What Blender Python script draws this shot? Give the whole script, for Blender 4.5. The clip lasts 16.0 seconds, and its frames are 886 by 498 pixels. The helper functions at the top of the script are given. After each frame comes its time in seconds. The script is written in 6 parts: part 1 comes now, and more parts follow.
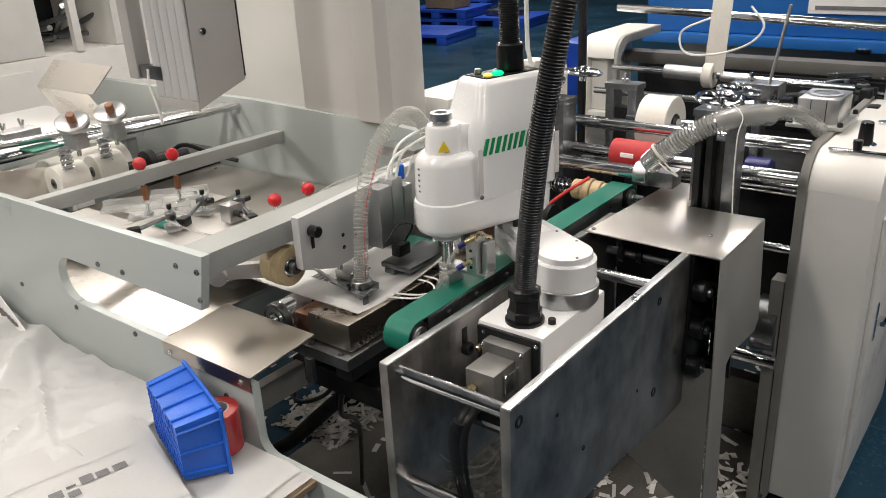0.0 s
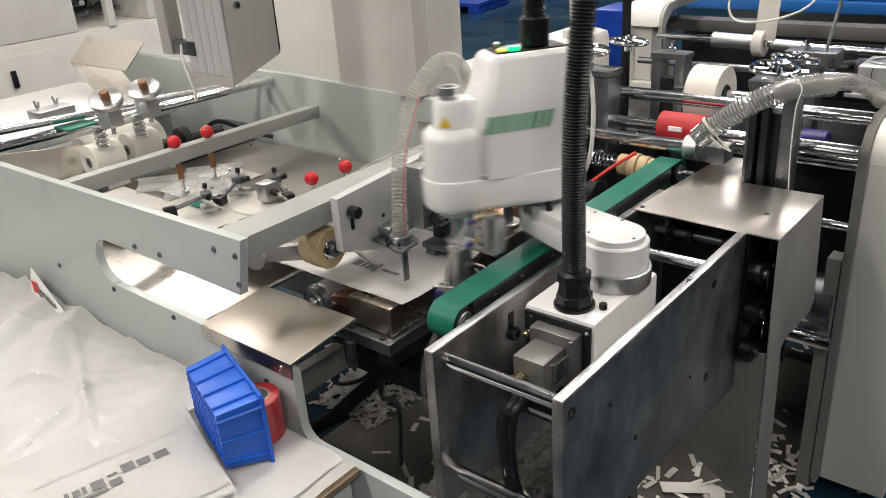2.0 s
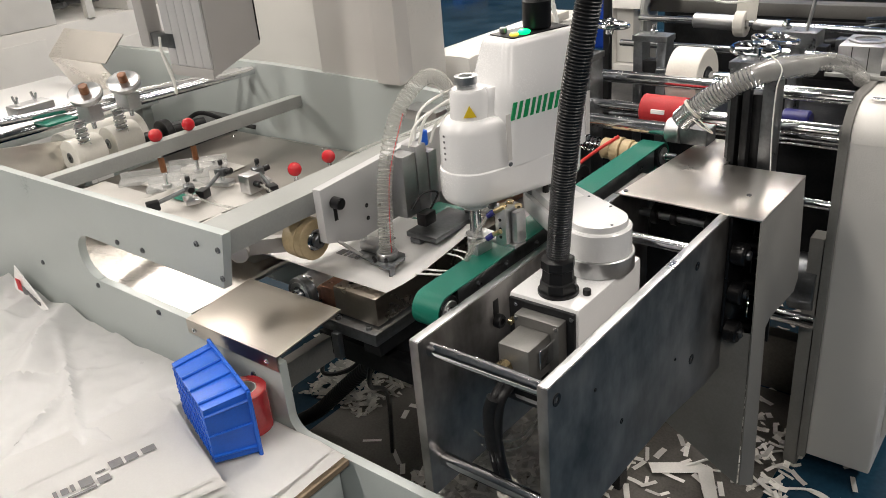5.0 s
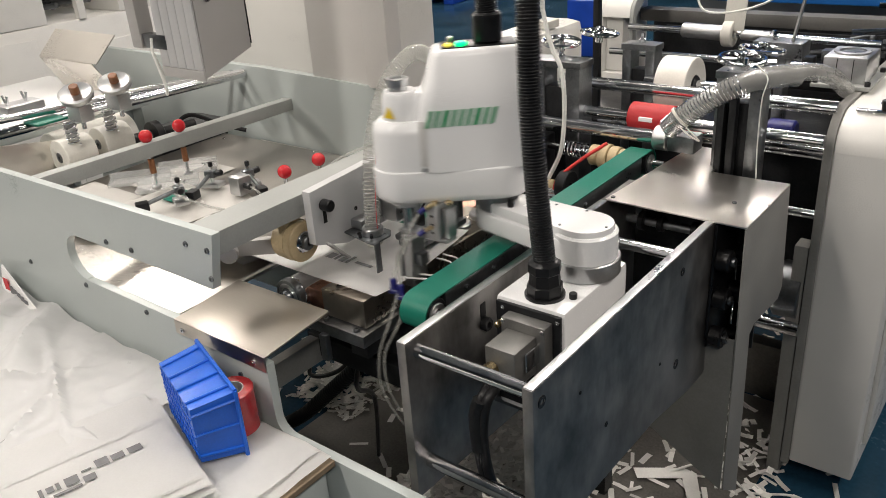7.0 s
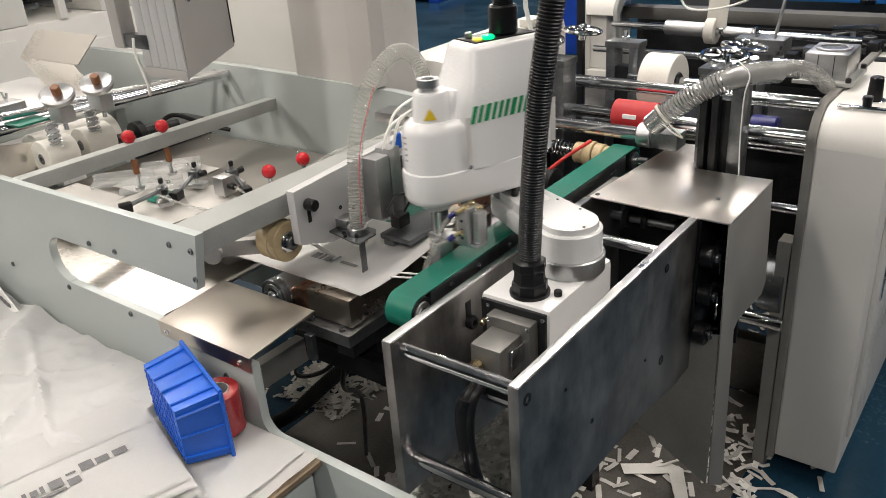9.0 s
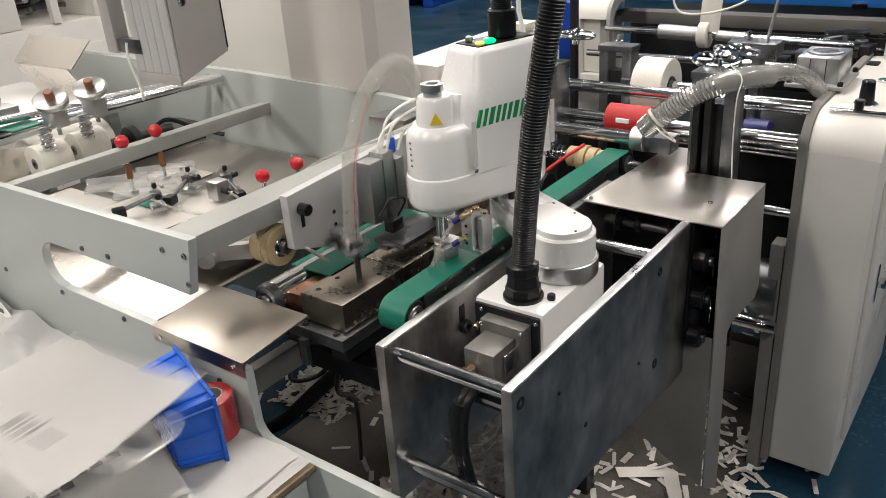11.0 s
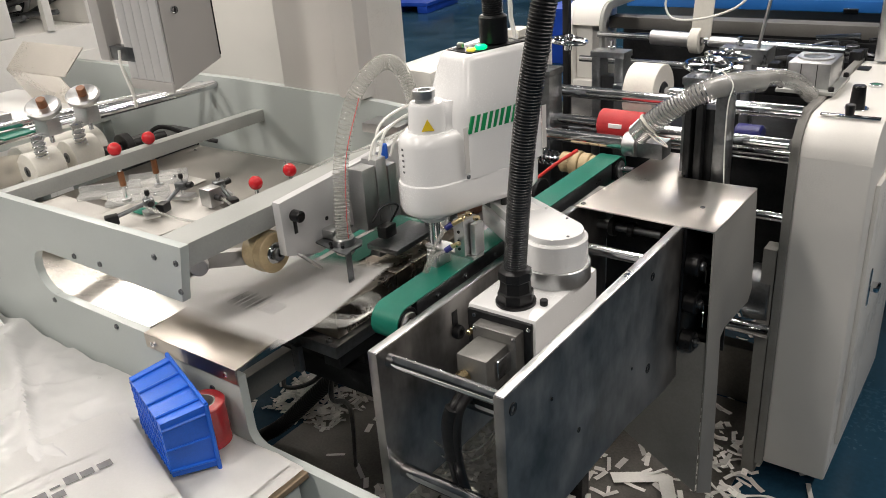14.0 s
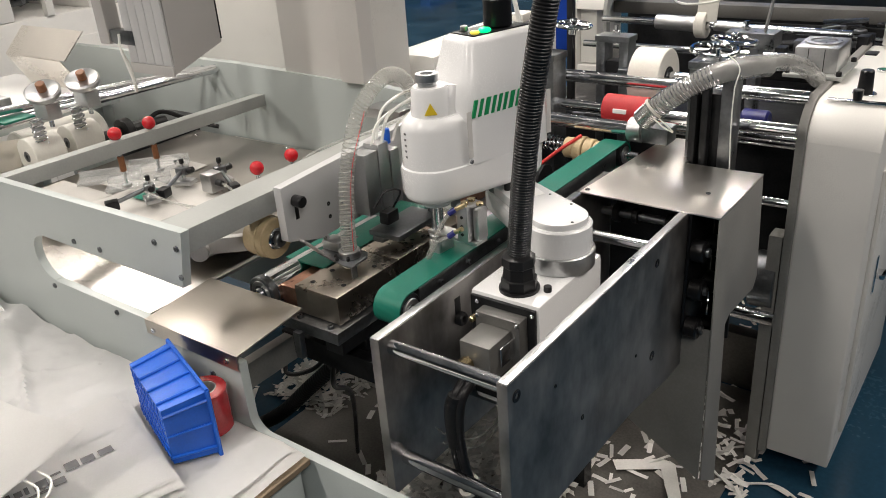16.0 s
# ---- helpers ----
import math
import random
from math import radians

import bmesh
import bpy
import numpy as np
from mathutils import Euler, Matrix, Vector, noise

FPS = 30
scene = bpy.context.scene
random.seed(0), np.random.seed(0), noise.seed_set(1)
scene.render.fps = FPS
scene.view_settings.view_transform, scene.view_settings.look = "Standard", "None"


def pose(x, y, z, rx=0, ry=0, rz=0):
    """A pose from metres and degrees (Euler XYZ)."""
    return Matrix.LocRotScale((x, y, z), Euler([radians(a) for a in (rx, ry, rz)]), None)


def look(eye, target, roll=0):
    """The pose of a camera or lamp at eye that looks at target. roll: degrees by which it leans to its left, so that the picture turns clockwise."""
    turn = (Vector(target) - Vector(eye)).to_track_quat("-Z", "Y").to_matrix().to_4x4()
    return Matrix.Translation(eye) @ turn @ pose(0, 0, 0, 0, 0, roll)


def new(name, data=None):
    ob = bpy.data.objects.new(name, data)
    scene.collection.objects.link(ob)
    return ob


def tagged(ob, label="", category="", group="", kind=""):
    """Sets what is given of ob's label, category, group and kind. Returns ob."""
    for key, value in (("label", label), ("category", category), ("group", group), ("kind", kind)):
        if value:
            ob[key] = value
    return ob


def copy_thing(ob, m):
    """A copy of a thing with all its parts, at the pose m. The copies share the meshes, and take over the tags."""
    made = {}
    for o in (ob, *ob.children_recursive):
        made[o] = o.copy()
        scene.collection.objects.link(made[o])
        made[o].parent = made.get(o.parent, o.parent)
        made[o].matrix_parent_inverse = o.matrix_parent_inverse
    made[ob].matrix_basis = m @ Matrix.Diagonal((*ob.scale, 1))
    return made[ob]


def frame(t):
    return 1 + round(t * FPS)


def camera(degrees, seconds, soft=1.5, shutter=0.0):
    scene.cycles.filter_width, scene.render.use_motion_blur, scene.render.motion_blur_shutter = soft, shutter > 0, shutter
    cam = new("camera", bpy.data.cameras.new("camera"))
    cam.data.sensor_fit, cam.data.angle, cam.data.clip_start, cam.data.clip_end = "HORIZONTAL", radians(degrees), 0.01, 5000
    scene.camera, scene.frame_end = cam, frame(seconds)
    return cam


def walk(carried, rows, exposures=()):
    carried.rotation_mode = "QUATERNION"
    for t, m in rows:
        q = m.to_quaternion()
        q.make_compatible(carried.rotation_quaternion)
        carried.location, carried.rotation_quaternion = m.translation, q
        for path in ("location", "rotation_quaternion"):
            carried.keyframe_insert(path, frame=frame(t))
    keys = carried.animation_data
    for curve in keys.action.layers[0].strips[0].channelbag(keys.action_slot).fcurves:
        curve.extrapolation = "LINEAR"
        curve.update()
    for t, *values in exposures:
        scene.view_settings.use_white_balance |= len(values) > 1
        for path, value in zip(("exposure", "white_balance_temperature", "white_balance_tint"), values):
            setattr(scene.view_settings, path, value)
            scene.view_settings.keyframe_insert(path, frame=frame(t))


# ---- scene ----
cam = camera(57.2, 16.0, soft=0.9, shutter=0.5)
PATH = [
    (0, (0.057, 0.001, 1.618), (-1.092, 1.449, 0.855), -2.9),
    (0.5, (0.038, 0.025, 1.623), (-1.121, 1.461, 0.853), -3.6),
    (1, (0.007, 0.026, 1.619), (-1.168, 1.439, 0.829), -3.5),
    (1.5, (-0.004, 0.029, 1.62), (-1.198, 1.414, 0.809), -3.8),
    (2, (-0.007, 0.036, 1.616), (-1.2, 1.413, 0.791), -4.1),
    (2.5, (-0.008, 0.039, 1.62), (-1.191, 1.418, 0.784), -4.3),
    (3, (-0.004, 0.047, 1.622), (-1.182, 1.426, 0.778), -5.0),
    (5.5, (0.003, 0.047, 1.623), (-1.158, 1.428, 0.761), -5.0),
    (6, (0.006, 0.045, 1.622), (-1.149, 1.432, 0.761), -4.8),
    (6.5, (0.009, 0.039, 1.622), (-1.142, 1.433, 0.766), -4.4),
    (7, (0.012, 0.037, 1.622), (-1.136, 1.437, 0.774), -4.1),
    (7.5, (0.008, 0.04, 1.621), (-1.134, 1.444, 0.769), -4.2),
    (8, (0.008, 0.043, 1.621), (-1.126, 1.446, 0.757), -4.4),
    (8.5, (0.011, 0.044, 1.62), (-1.118, 1.45, 0.756), -4.5),
    (9, (0.016, 0.04, 1.622), (-1.107, 1.458, 0.768), -4.2),
    (11.5, (0.02, 0.043, 1.623), (-1.095, 1.471, 0.777), -4.2),
    (12, (0.019, 0.044, 1.623), (-1.095, 1.472, 0.776), -4.2),
    (12.5, (0.02, 0.044, 1.62), (-1.091, 1.475, 0.771), -4.3),
    (13, (0.025, 0.045, 1.623), (-1.082, 1.478, 0.775), -4.4),
    (13.5, (0.026, 0.044, 1.624), (-1.081, 1.482, 0.783), -4.4),
    (14, (0.026, 0.045, 1.623), (-1.085, 1.485, 0.789), -4.3),
    (14.5, (0.021, 0.048, 1.618), (-1.088, 1.486, 0.781), -4.1),
    (15, (0.019, 0.05, 1.618), (-1.09, 1.482, 0.77), -4.2),
    (15.5, (0.018, 0.049, 1.619), (-1.09, 1.478, 0.764), -4.2),
    (16, (0.016, 0.055, 1.614), (-1.092, 1.479, 0.752), -4.3),
]
walk(cam, [(t, look(eye, target, roll)) for t, eye, target, roll in PATH])

# ---- light ----
FLOOR = -0.2
world = bpy.data.worlds.new("hall_air")
scene.world = world
world.use_nodes = True
world.node_tree.nodes["Background"].inputs[0].default_value = (0.9, 0.95, 1.0, 1)
world.node_tree.nodes["Background"].inputs[1].default_value = 0.10
scene.view_settings.exposure = 0.0
LAMP_POWER = 113.0


def lamp(x, y, z, sx, sy, watts, colour=(1.0, 0.925, 0.85)):
    data = bpy.data.lights.new("tube_light", "AREA")
    data.shape, data.size, data.size_y, data.energy, data.color = "RECTANGLE", sx, sy, watts, colour
    ob = new("tube_light", data)
    ob.matrix_world = pose(x, y, z)
    return ob


# assumed lamps out of view; places and shares set to balance the brightness
for lx, share in ((-5.2, 1.35), (-1.8, 1.0), (1.8, 0.85)):
    for ly in (-1.9, 2.6, 7.5):
        lamp(lx, ly, 4.05, 0.45, 2.9, LAMP_POWER * share)
# extra lamp out of view, added to brighten the far floor
lamp(-8.5, 12.5, 4.05, 0.45, 2.9, LAMP_POWER * 2)

# ---- materials ----


def material(name, colour, rough=0.5, metal=0.0, vary=0.15, scale=6.0, fine=120.0, bump=0.02, stretch=(1, 1, 1), rough_vary=0.1,
             transmission=0.0, ior=1.45, emit=0.0, alpha=1.0, coat=0.0, island=0.0, tint=None):
    """A surface with stains at one size and grain at another, in object space."""
    m = bpy.data.materials.new(name)
    m.use_nodes = True
    nt = m.node_tree
    b = nt.nodes["Principled BSDF"]
    tc = nt.nodes.new("ShaderNodeTexCoord")
    mp = nt.nodes.new("ShaderNodeMapping")
    mp.inputs["Scale"].default_value = stretch
    nt.links.new(tc.outputs["Object"], mp.inputs["Vector"])
    big = nt.nodes.new("ShaderNodeTexNoise")
    big.inputs["Scale"].default_value, big.inputs["Detail"].default_value = scale, 6
    small = nt.nodes.new("ShaderNodeTexNoise")
    small.inputs["Scale"].default_value, small.inputs["Detail"].default_value = fine, 3
    nt.links.new(tc.outputs["Object"], big.inputs["Vector"])
    nt.links.new(mp.outputs[0], small.inputs["Vector"])
    mix = nt.nodes.new("ShaderNodeMix")
    mix.data_type = "FLOAT"
    mix.inputs[0].default_value = 0.3
    nt.links.new(big.outputs["Fac"], mix.inputs[2])
    nt.links.new(small.outputs["Fac"], mix.inputs[3])
    ramp = nt.nodes.new("ShaderNodeValToRGB")
    lo = tint or tuple(c * (1 - vary) for c in colour)
    hi = tuple(min(1.0, c * (1 + vary * 0.6)) for c in colour)
    ramp.color_ramp.elements[0].position, ramp.color_ramp.elements[1].position = 0.36, 0.64
    ramp.color_ramp.elements[0].color, ramp.color_ramp.elements[1].color = (*lo, 1), (*hi, 1)
    nt.links.new(mix.outputs[0], ramp.inputs[0])
    out = ramp.outputs[0]
    if island:
        geo = nt.nodes.new("ShaderNodeNewGeometry")
        hsv = nt.nodes.new("ShaderNodeHueSaturation")
        mr = nt.nodes.new("ShaderNodeMapRange")
        mr.inputs["To Min"].default_value, mr.inputs["To Max"].default_value = 1 - island, 1 + island * 0.4
        nt.links.new(geo.outputs["Random Per Island"], mr.inputs["Value"])
        nt.links.new(mr.outputs[0], hsv.inputs["Value"])
        nt.links.new(out, hsv.inputs["Color"])
        out = hsv.outputs[0]
    nt.links.new(out, b.inputs["Base Color"])
    rr = nt.nodes.new("ShaderNodeMapRange")
    rr.inputs["From Min"].default_value, rr.inputs["From Max"].default_value = 0.3, 0.7
    rr.inputs["To Min"].default_value, rr.inputs["To Max"].default_value = max(0.02, rough - rough_vary), min(1, rough + rough_vary)
    nt.links.new(mix.outputs[0], rr.inputs["Value"])
    nt.links.new(rr.outputs[0], b.inputs["Roughness"])
    if bump:
        bp = nt.nodes.new("ShaderNodeBump")
        bp.inputs["Strength"].default_value, bp.inputs["Distance"].default_value = bump * 10, 0.002
        nt.links.new(small.outputs["Fac"], bp.inputs["Height"])
        nt.links.new(bp.outputs[0], b.inputs["Normal"])
    b.inputs["Metallic"].default_value = metal
    b.inputs["IOR"].default_value = ior
    b.inputs["Transmission Weight"].default_value = transmission
    b.inputs["Alpha"].default_value = alpha
    b.inputs["Coat Weight"].default_value = coat
    if emit:
        b.inputs["Emission Color"].default_value = (*colour, 1)
        b.inputs["Emission Strength"].default_value = emit
    return m


M_FLOOR = material("blue_epoxy", (0.017, 0.056, 0.096), 0.22, vary=0.3, scale=1.5, fine=60, bump=0.004)
M_SHEET = material("dirty_steel_sheet", (0.18, 0.17, 0.155), 0.5, metal=0.5, vary=0.4, scale=4, rough_vary=0.15)
M_GREY = material("pale_grey_enamel", (0.45, 0.49, 0.477), 0.34, vary=0.06, scale=3, fine=300, bump=0.006)
M_GREY_EDGE = material("grey_beam_paint", (0.35, 0.36, 0.345), 0.42, vary=0.1, scale=8, fine=200, bump=0.01)
M_CREAM = material("cream_cabinet_paint", (0.77, 0.755, 0.72), 0.32, vary=0.05, scale=3, fine=300, bump=0.006)
M_POST = material("taupe_panel_paint", (0.66, 0.642, 0.618), 0.4, vary=0.05, scale=3, fine=300, bump=0.006)
M_CTRL = material("control_box_paint", (0.45, 0.438, 0.425), 0.45, vary=0.06, scale=4, fine=400, bump=0.01)
M_CTRL_LIGHT = material("control_box_extrusion", (0.62, 0.62, 0.625), 0.42, metal=0.3, vary=0.06, scale=4, fine=300, bump=0.006)
M_STEEL = material("ground_steel_plate", (0.34, 0.328, 0.318), 0.42, metal=0.9, vary=0.45, scale=9, fine=26, bump=0.002, stretch=(1, 1.5, 0.75), rough_vary=0.12)
M_EDGE = material("milled_steel_edge", (0.70, 0.71, 0.72), 0.34, metal=1.0, vary=0.08, scale=9, fine=150, bump=0.008)
M_STAINLESS = material("brushed_stainless", (0.78, 0.745, 0.695), 0.29, metal=1.0, vary=0.05, scale=4, fine=70, bump=0.002, stretch=(1, 14, 1), rough_vary=0.04)
M_CHROME = material("chromed_rod", (0.72, 0.73, 0.75), 0.11, metal=1.0, vary=0.1, scale=12, fine=200, bump=0.002, rough_vary=0.05)
M_ALU = material("machined_aluminium", (0.55, 0.555, 0.56), 0.36, metal=1.0, vary=0.12, scale=14, fine=180, bump=0.01)
# dark iron parts, and the added boxes that stand for shade
M_DARK = material("oily_iron_and_shade", (0.026, 0.027, 0.029), 0.42, metal=0.6, vary=0.4, scale=14, fine=120, bump=0.02)
M_GUN = material("dark_machined_steel", (0.20, 0.21, 0.22), 0.34, metal=0.9, vary=0.3, scale=12, fine=120, bump=0.015)
M_CAST = material("die_cast_zinc", (0.21, 0.207, 0.197), 0.46, metal=0.7, vary=0.15, scale=18, fine=260, bump=0.02)
# grey darkened by the shade on the parts that carry it
M_GREY_SHADED = material("grey_with_shade", (0.25, 0.245, 0.23), 0.5, vary=0.15, scale=8, fine=150)
# beam grey with its shade mixed into the colour
M_BEAM = material("shaded_beam_paint", (0.14, 0.137, 0.128), 0.5, vary=0.15, scale=8, fine=150)
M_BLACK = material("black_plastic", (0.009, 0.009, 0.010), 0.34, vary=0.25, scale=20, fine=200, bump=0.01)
M_WHITE = material("white_robot_enamel", (0.84, 0.84, 0.84), 0.24, vary=0.03, scale=4, fine=300, bump=0.003, coat=0.3)
M_WHITE_PL = material("white_nylon", (0.74, 0.72, 0.66), 0.42, vary=0.08, scale=10, fine=150, bump=0.008)
M_BELT = material("green_belt", (0.004, 0.155, 0.105), 0.42, vary=0.15, scale=12, fine=400, bump=0.02)
M_BELT_RED = material("red_belt", (0.55, 0.035, 0.03), 0.5, vary=0.2, scale=20, fine=200)
M_RED = material("red_knob_plastic", (0.55, 0.012, 0.02), 0.22, vary=0.1, scale=20, fine=200, bump=0.004, coat=0.4)
M_RUBBER = material("red_rubber_roll", (0.50, 0.03, 0.035), 0.55, vary=0.2, scale=14, fine=250, bump=0.02)
M_BLUE = material("blue_bin_plastic", (0.016, 0.125, 0.62), 0.34, vary=0.15, scale=9, fine=250, bump=0.012)
M_TAPE = material("red_film_tape", (0.42, 0.03, 0.035), 0.2, vary=0.25, scale=30, fine=200, bump=0.01, coat=0.4)
M_CARD = material("cardboard", (0.22, 0.165, 0.11), 0.8, vary=0.2, scale=20, fine=200)
M_PAPER = material("white_paper", (0.86, 0.855, 0.845), 0.55, vary=0.04, scale=6, fine=250, bump=0.01)
M_BLANK = material("unbleached_blank", (0.60, 0.58, 0.545), 0.6, vary=0.08, scale=6, fine=200, bump=0.01)
M_TABLE = material("worn_table_steel", (0.38, 0.36, 0.33), 0.36, metal=0.9, vary=0.14, scale=5, fine=80, bump=0.002, stretch=(1, 12, 1), rough_vary=0.06)
M_SCRAP = material("scrap_paper", (0.82, 0.80, 0.76), 0.6, vary=0.1, scale=8, fine=150, island=0.35)
M_FILM = material("crumpled_plastic_film", (0.91, 0.91, 0.905), 0.36, vary=0.03, scale=9, fine=60, bump=0.02, alpha=0.93, coat=0.12)
M_INK = material("grey_print", (0.15, 0.15, 0.155), 0.55, vary=0.2, scale=30)
M_INK_RED = material("red_print", (0.55, 0.03, 0.04), 0.5, vary=0.1, scale=30)
M_GREEN_INK = material("green_print", (0.012, 0.29, 0.10), 0.4, vary=0.05, scale=30, bump=0)
M_YELLOW = material("yellow_sticker", (0.78, 0.56, 0.03), 0.4, vary=0.05, scale=30, bump=0)
M_TAN = material("tan_polyurethane", (0.56, 0.44, 0.26), 0.45, vary=0.15, scale=12, fine=150)
M_COPPER = material("copper_sheet", (0.62, 0.34, 0.24), 0.34, metal=1.0, vary=0.3, scale=16, fine=100)
M_HOSE = material("clear_pvc_hose", (0.55, 0.55, 0.50), 0.18, vary=0.05, scale=20, fine=200, bump=0, alpha=0.22, coat=0.6)
M_HOSE_RIB = material("hose_spiral", (0.56, 0.56, 0.53), 0.22, vary=0.1, scale=30, fine=100, bump=0, alpha=0.55, coat=0.5)
M_HOSE_THICK = material("thick_clear_hose", (0.46, 0.46, 0.44), 0.2, vary=0.06, scale=20, fine=200, bump=0, alpha=0.5, coat=0.6)
M_TUBE = material("milky_air_tube", (0.80, 0.80, 0.76), 0.3, vary=0.05, scale=30, fine=100, bump=0)
M_PALLET = material("blue_pallet_plastic", (0.012, 0.06, 0.40), 0.4, vary=0.2, scale=6, fine=90)
M_BLUE_PANEL = material("blue_machine_paint", (0.02, 0.13, 0.42), 0.32, vary=0.1, scale=4, fine=200, bump=0.006)
M_LED_GREEN = material("green_led", (0.0, 0.75, 0.22), 0.3, emit=1.6, bump=0)
M_LED_YELLOW = material("amber_led", (0.9, 0.75, 0.1), 0.3, emit=0.5, bump=0)
M_ACRYLIC = material("clear_acrylic", (0.74, 0.76, 0.76), 0.12, vary=0.03, scale=20, bump=0, alpha=0.3)
# grey of the unseen walls and ceiling, darkened to weaken bounced light
M_HALL = material("hall_bounce_grey", (0.34, 0.345, 0.345), 0.7, vary=0.1, scale=0.6, fine=40)
M_BRASS = material("nickel_brass", (0.62, 0.50, 0.30), 0.26, metal=1.0, vary=0.15, scale=30, fine=150, bump=0.004)
M_TRAY = material("brushed_tray_steel", (0.52, 0.485, 0.43), 0.33, metal=1.0, vary=0.05, scale=3, fine=300, bump=0, rough_vary=0.025, stretch=(0.05, 1, 1))
M_CLEAR = material("clear_air_tube", (0.52, 0.52, 0.48), 0.2, vary=0.05, scale=30, fine=100, bump=0, alpha=0.36)
M_NAVY = material("navy_fitting_plastic", (0.02, 0.022, 0.16), 0.35, vary=0.2, scale=30, fine=200, bump=0.004)
M_BLOCK = material("browned_steel_block", (0.42, 0.375, 0.32), 0.30, metal=1.0, vary=0.15, scale=7, fine=90, bump=0.004, rough_vary=0.1)
M_BROWN = material("brown_wood_handle", (0.25, 0.10, 0.04), 0.45, vary=0.3, scale=40, fine=200)

# ---- building helpers ----
V = Vector


STAGE = Matrix()  # a shift that the next things share


def thing(name, at=(0, 0, 0), label="", category="", group="", kind="", turn=(0, 0, 0)):
    e = new(name)
    e.empty_display_size = 0.05
    e.matrix_world = pose(*(STAGE @ V(at)), *turn)
    return tagged(e, label, category, group, kind)


def mesh_of(bm, name, mat, smooth=True):
    bmesh.ops.recalc_face_normals(bm, faces=bm.faces)
    me = bpy.data.meshes.new(name)
    bm.to_mesh(me)
    bm.free()
    me.materials.append(mat)
    if smooth:
        me.polygons.foreach_set("use_smooth", [True] * len(me.polygons))
        me.set_sharp_from_angle(angle=radians(38))
    return me


def part(name, bm, mat, parent, label="", local=False):
    """Link a bmesh as one mesh under a thing or part; the bmesh is in world places unless local."""
    ob = new(name, mesh_of(bm, name, mat))
    root = parent
    while root.parent:
        root = root.parent
    if not local:
        ob.data.transform(root.matrix_basis.inverted() @ STAGE)
    ob.parent = parent
    return tagged(ob, label)


def solo(name, bm, mat, label="", category="", group="", kind=""):
    """A thing that is one mesh, with its origin at its base."""
    ob = new(name, mesh_of(bm, name, mat))
    c = [V(v) for v in ob.bound_box]
    base = V(((c[0].x + c[6].x) / 2, (c[0].y + c[6].y) / 2, c[0].z))
    ob.data.transform(Matrix.Translation(-base))
    ob.location = base
    return tagged(ob, label, category, group, kind)


def bevel(bm, faces, width, seg=2):
    if width > 0:
        edges = {e for f in faces for e in f.edges if e.is_manifold and e.calc_face_angle(0) > 0.6}
        bmesh.ops.bevel(bm, geom=list(edges), offset=width, segments=seg, affect="EDGES", profile=0.6, clamp_overlap=True)


def box(a, b, r=0.002, bm=None, m=None):
    bm = bm or bmesh.new()
    a, b = V(a), V(b)
    g = bmesh.ops.create_cube(bm, size=1, matrix=Matrix.Translation((a + b) / 2) @ Matrix.Diagonal((*(abs(v) for v in b - a), 1)))
    verts = g["verts"]
    if m is not None:
        bmesh.ops.transform(bm, matrix=m, verts=verts)
    bevel(bm, {f for v in verts for f in v.link_faces}, r)
    return bm


def frame_to(p, q):
    d = V(q) - V(p)
    return Matrix.Translation(p) @ d.to_track_quat("Z", "Y").to_matrix().to_4x4(), d.length


def cyl(p, q, r, seg=20, bm=None, r2=None, chamfer=0.0):
    """A round bar from p to q, its ends chamfered."""
    m, length = frame_to(p, q)
    c = min(chamfer, length * 0.4)
    e = r if r2 is None else r2
    prof = [(0, 0), (r - c, 0), (r, c), (e, length - c), (e - c, length), (0, length)] if c > 0 else [(0, 0), (r, 0), (e, length), (0, length)]
    return lathe(prof, m, seg, bm)


def lathe(prof, m=Matrix(), seg=24, bm=None):
    """Turn a profile of (radius, height) round the z axis of m."""
    bm = bm or bmesh.new()
    rings = []
    for r, z in prof:
        if r < 1e-6:
            rings.append([bm.verts.new(m @ V((0, 0, z)))])
        else:
            rings.append([bm.verts.new(m @ V((r * math.cos(a), r * math.sin(a), z))) for a in (2 * math.pi * i / seg for i in range(seg))])
    for A, B in zip(rings, rings[1:]):
        for i in range(seg):
            j = (i + 1) % seg
            if len(A) == 1 and len(B) > 1:
                bm.faces.new((A[0], B[i], B[j]))
            elif len(B) == 1 and len(A) > 1:
                bm.faces.new((A[i], A[j], B[0]))
            elif len(A) > 1:
                bm.faces.new((A[i], A[j], B[j], B[i]))
    return bm


def ring(p, q, r_in, r_out, seg=24, bm=None):
    m, length = frame_to(p, q)
    c = min(0.002, length * 0.2, (r_out - r_in) * 0.2)
    return lathe([(r_in, 0), (r_out - c, 0), (r_out, c), (r_out, length - c), (r_out - c, length), (r_in, length), (r_in, 0)], m, seg, bm)


def smooth_path(pts, n=40):
    """Points along a Catmull-Rom curve through pts."""
    pts = [V(p) for p in pts]
    pts = [2 * pts[0] - pts[1], *pts, 2 * pts[-1] - pts[-2]]
    out = []
    spans = len(pts) - 3
    for k in range(n + 1):
        u = k / n * spans
        i = min(int(u), spans - 1)
        t = u - i
        a, b, c, d = pts[i:i + 4]
        out.append(0.5 * ((2 * b) + (c - a) * t + (2 * a - 5 * b + 4 * c - d) * t * t + (3 * b - a - 3 * c + d) * t ** 3))
    return out


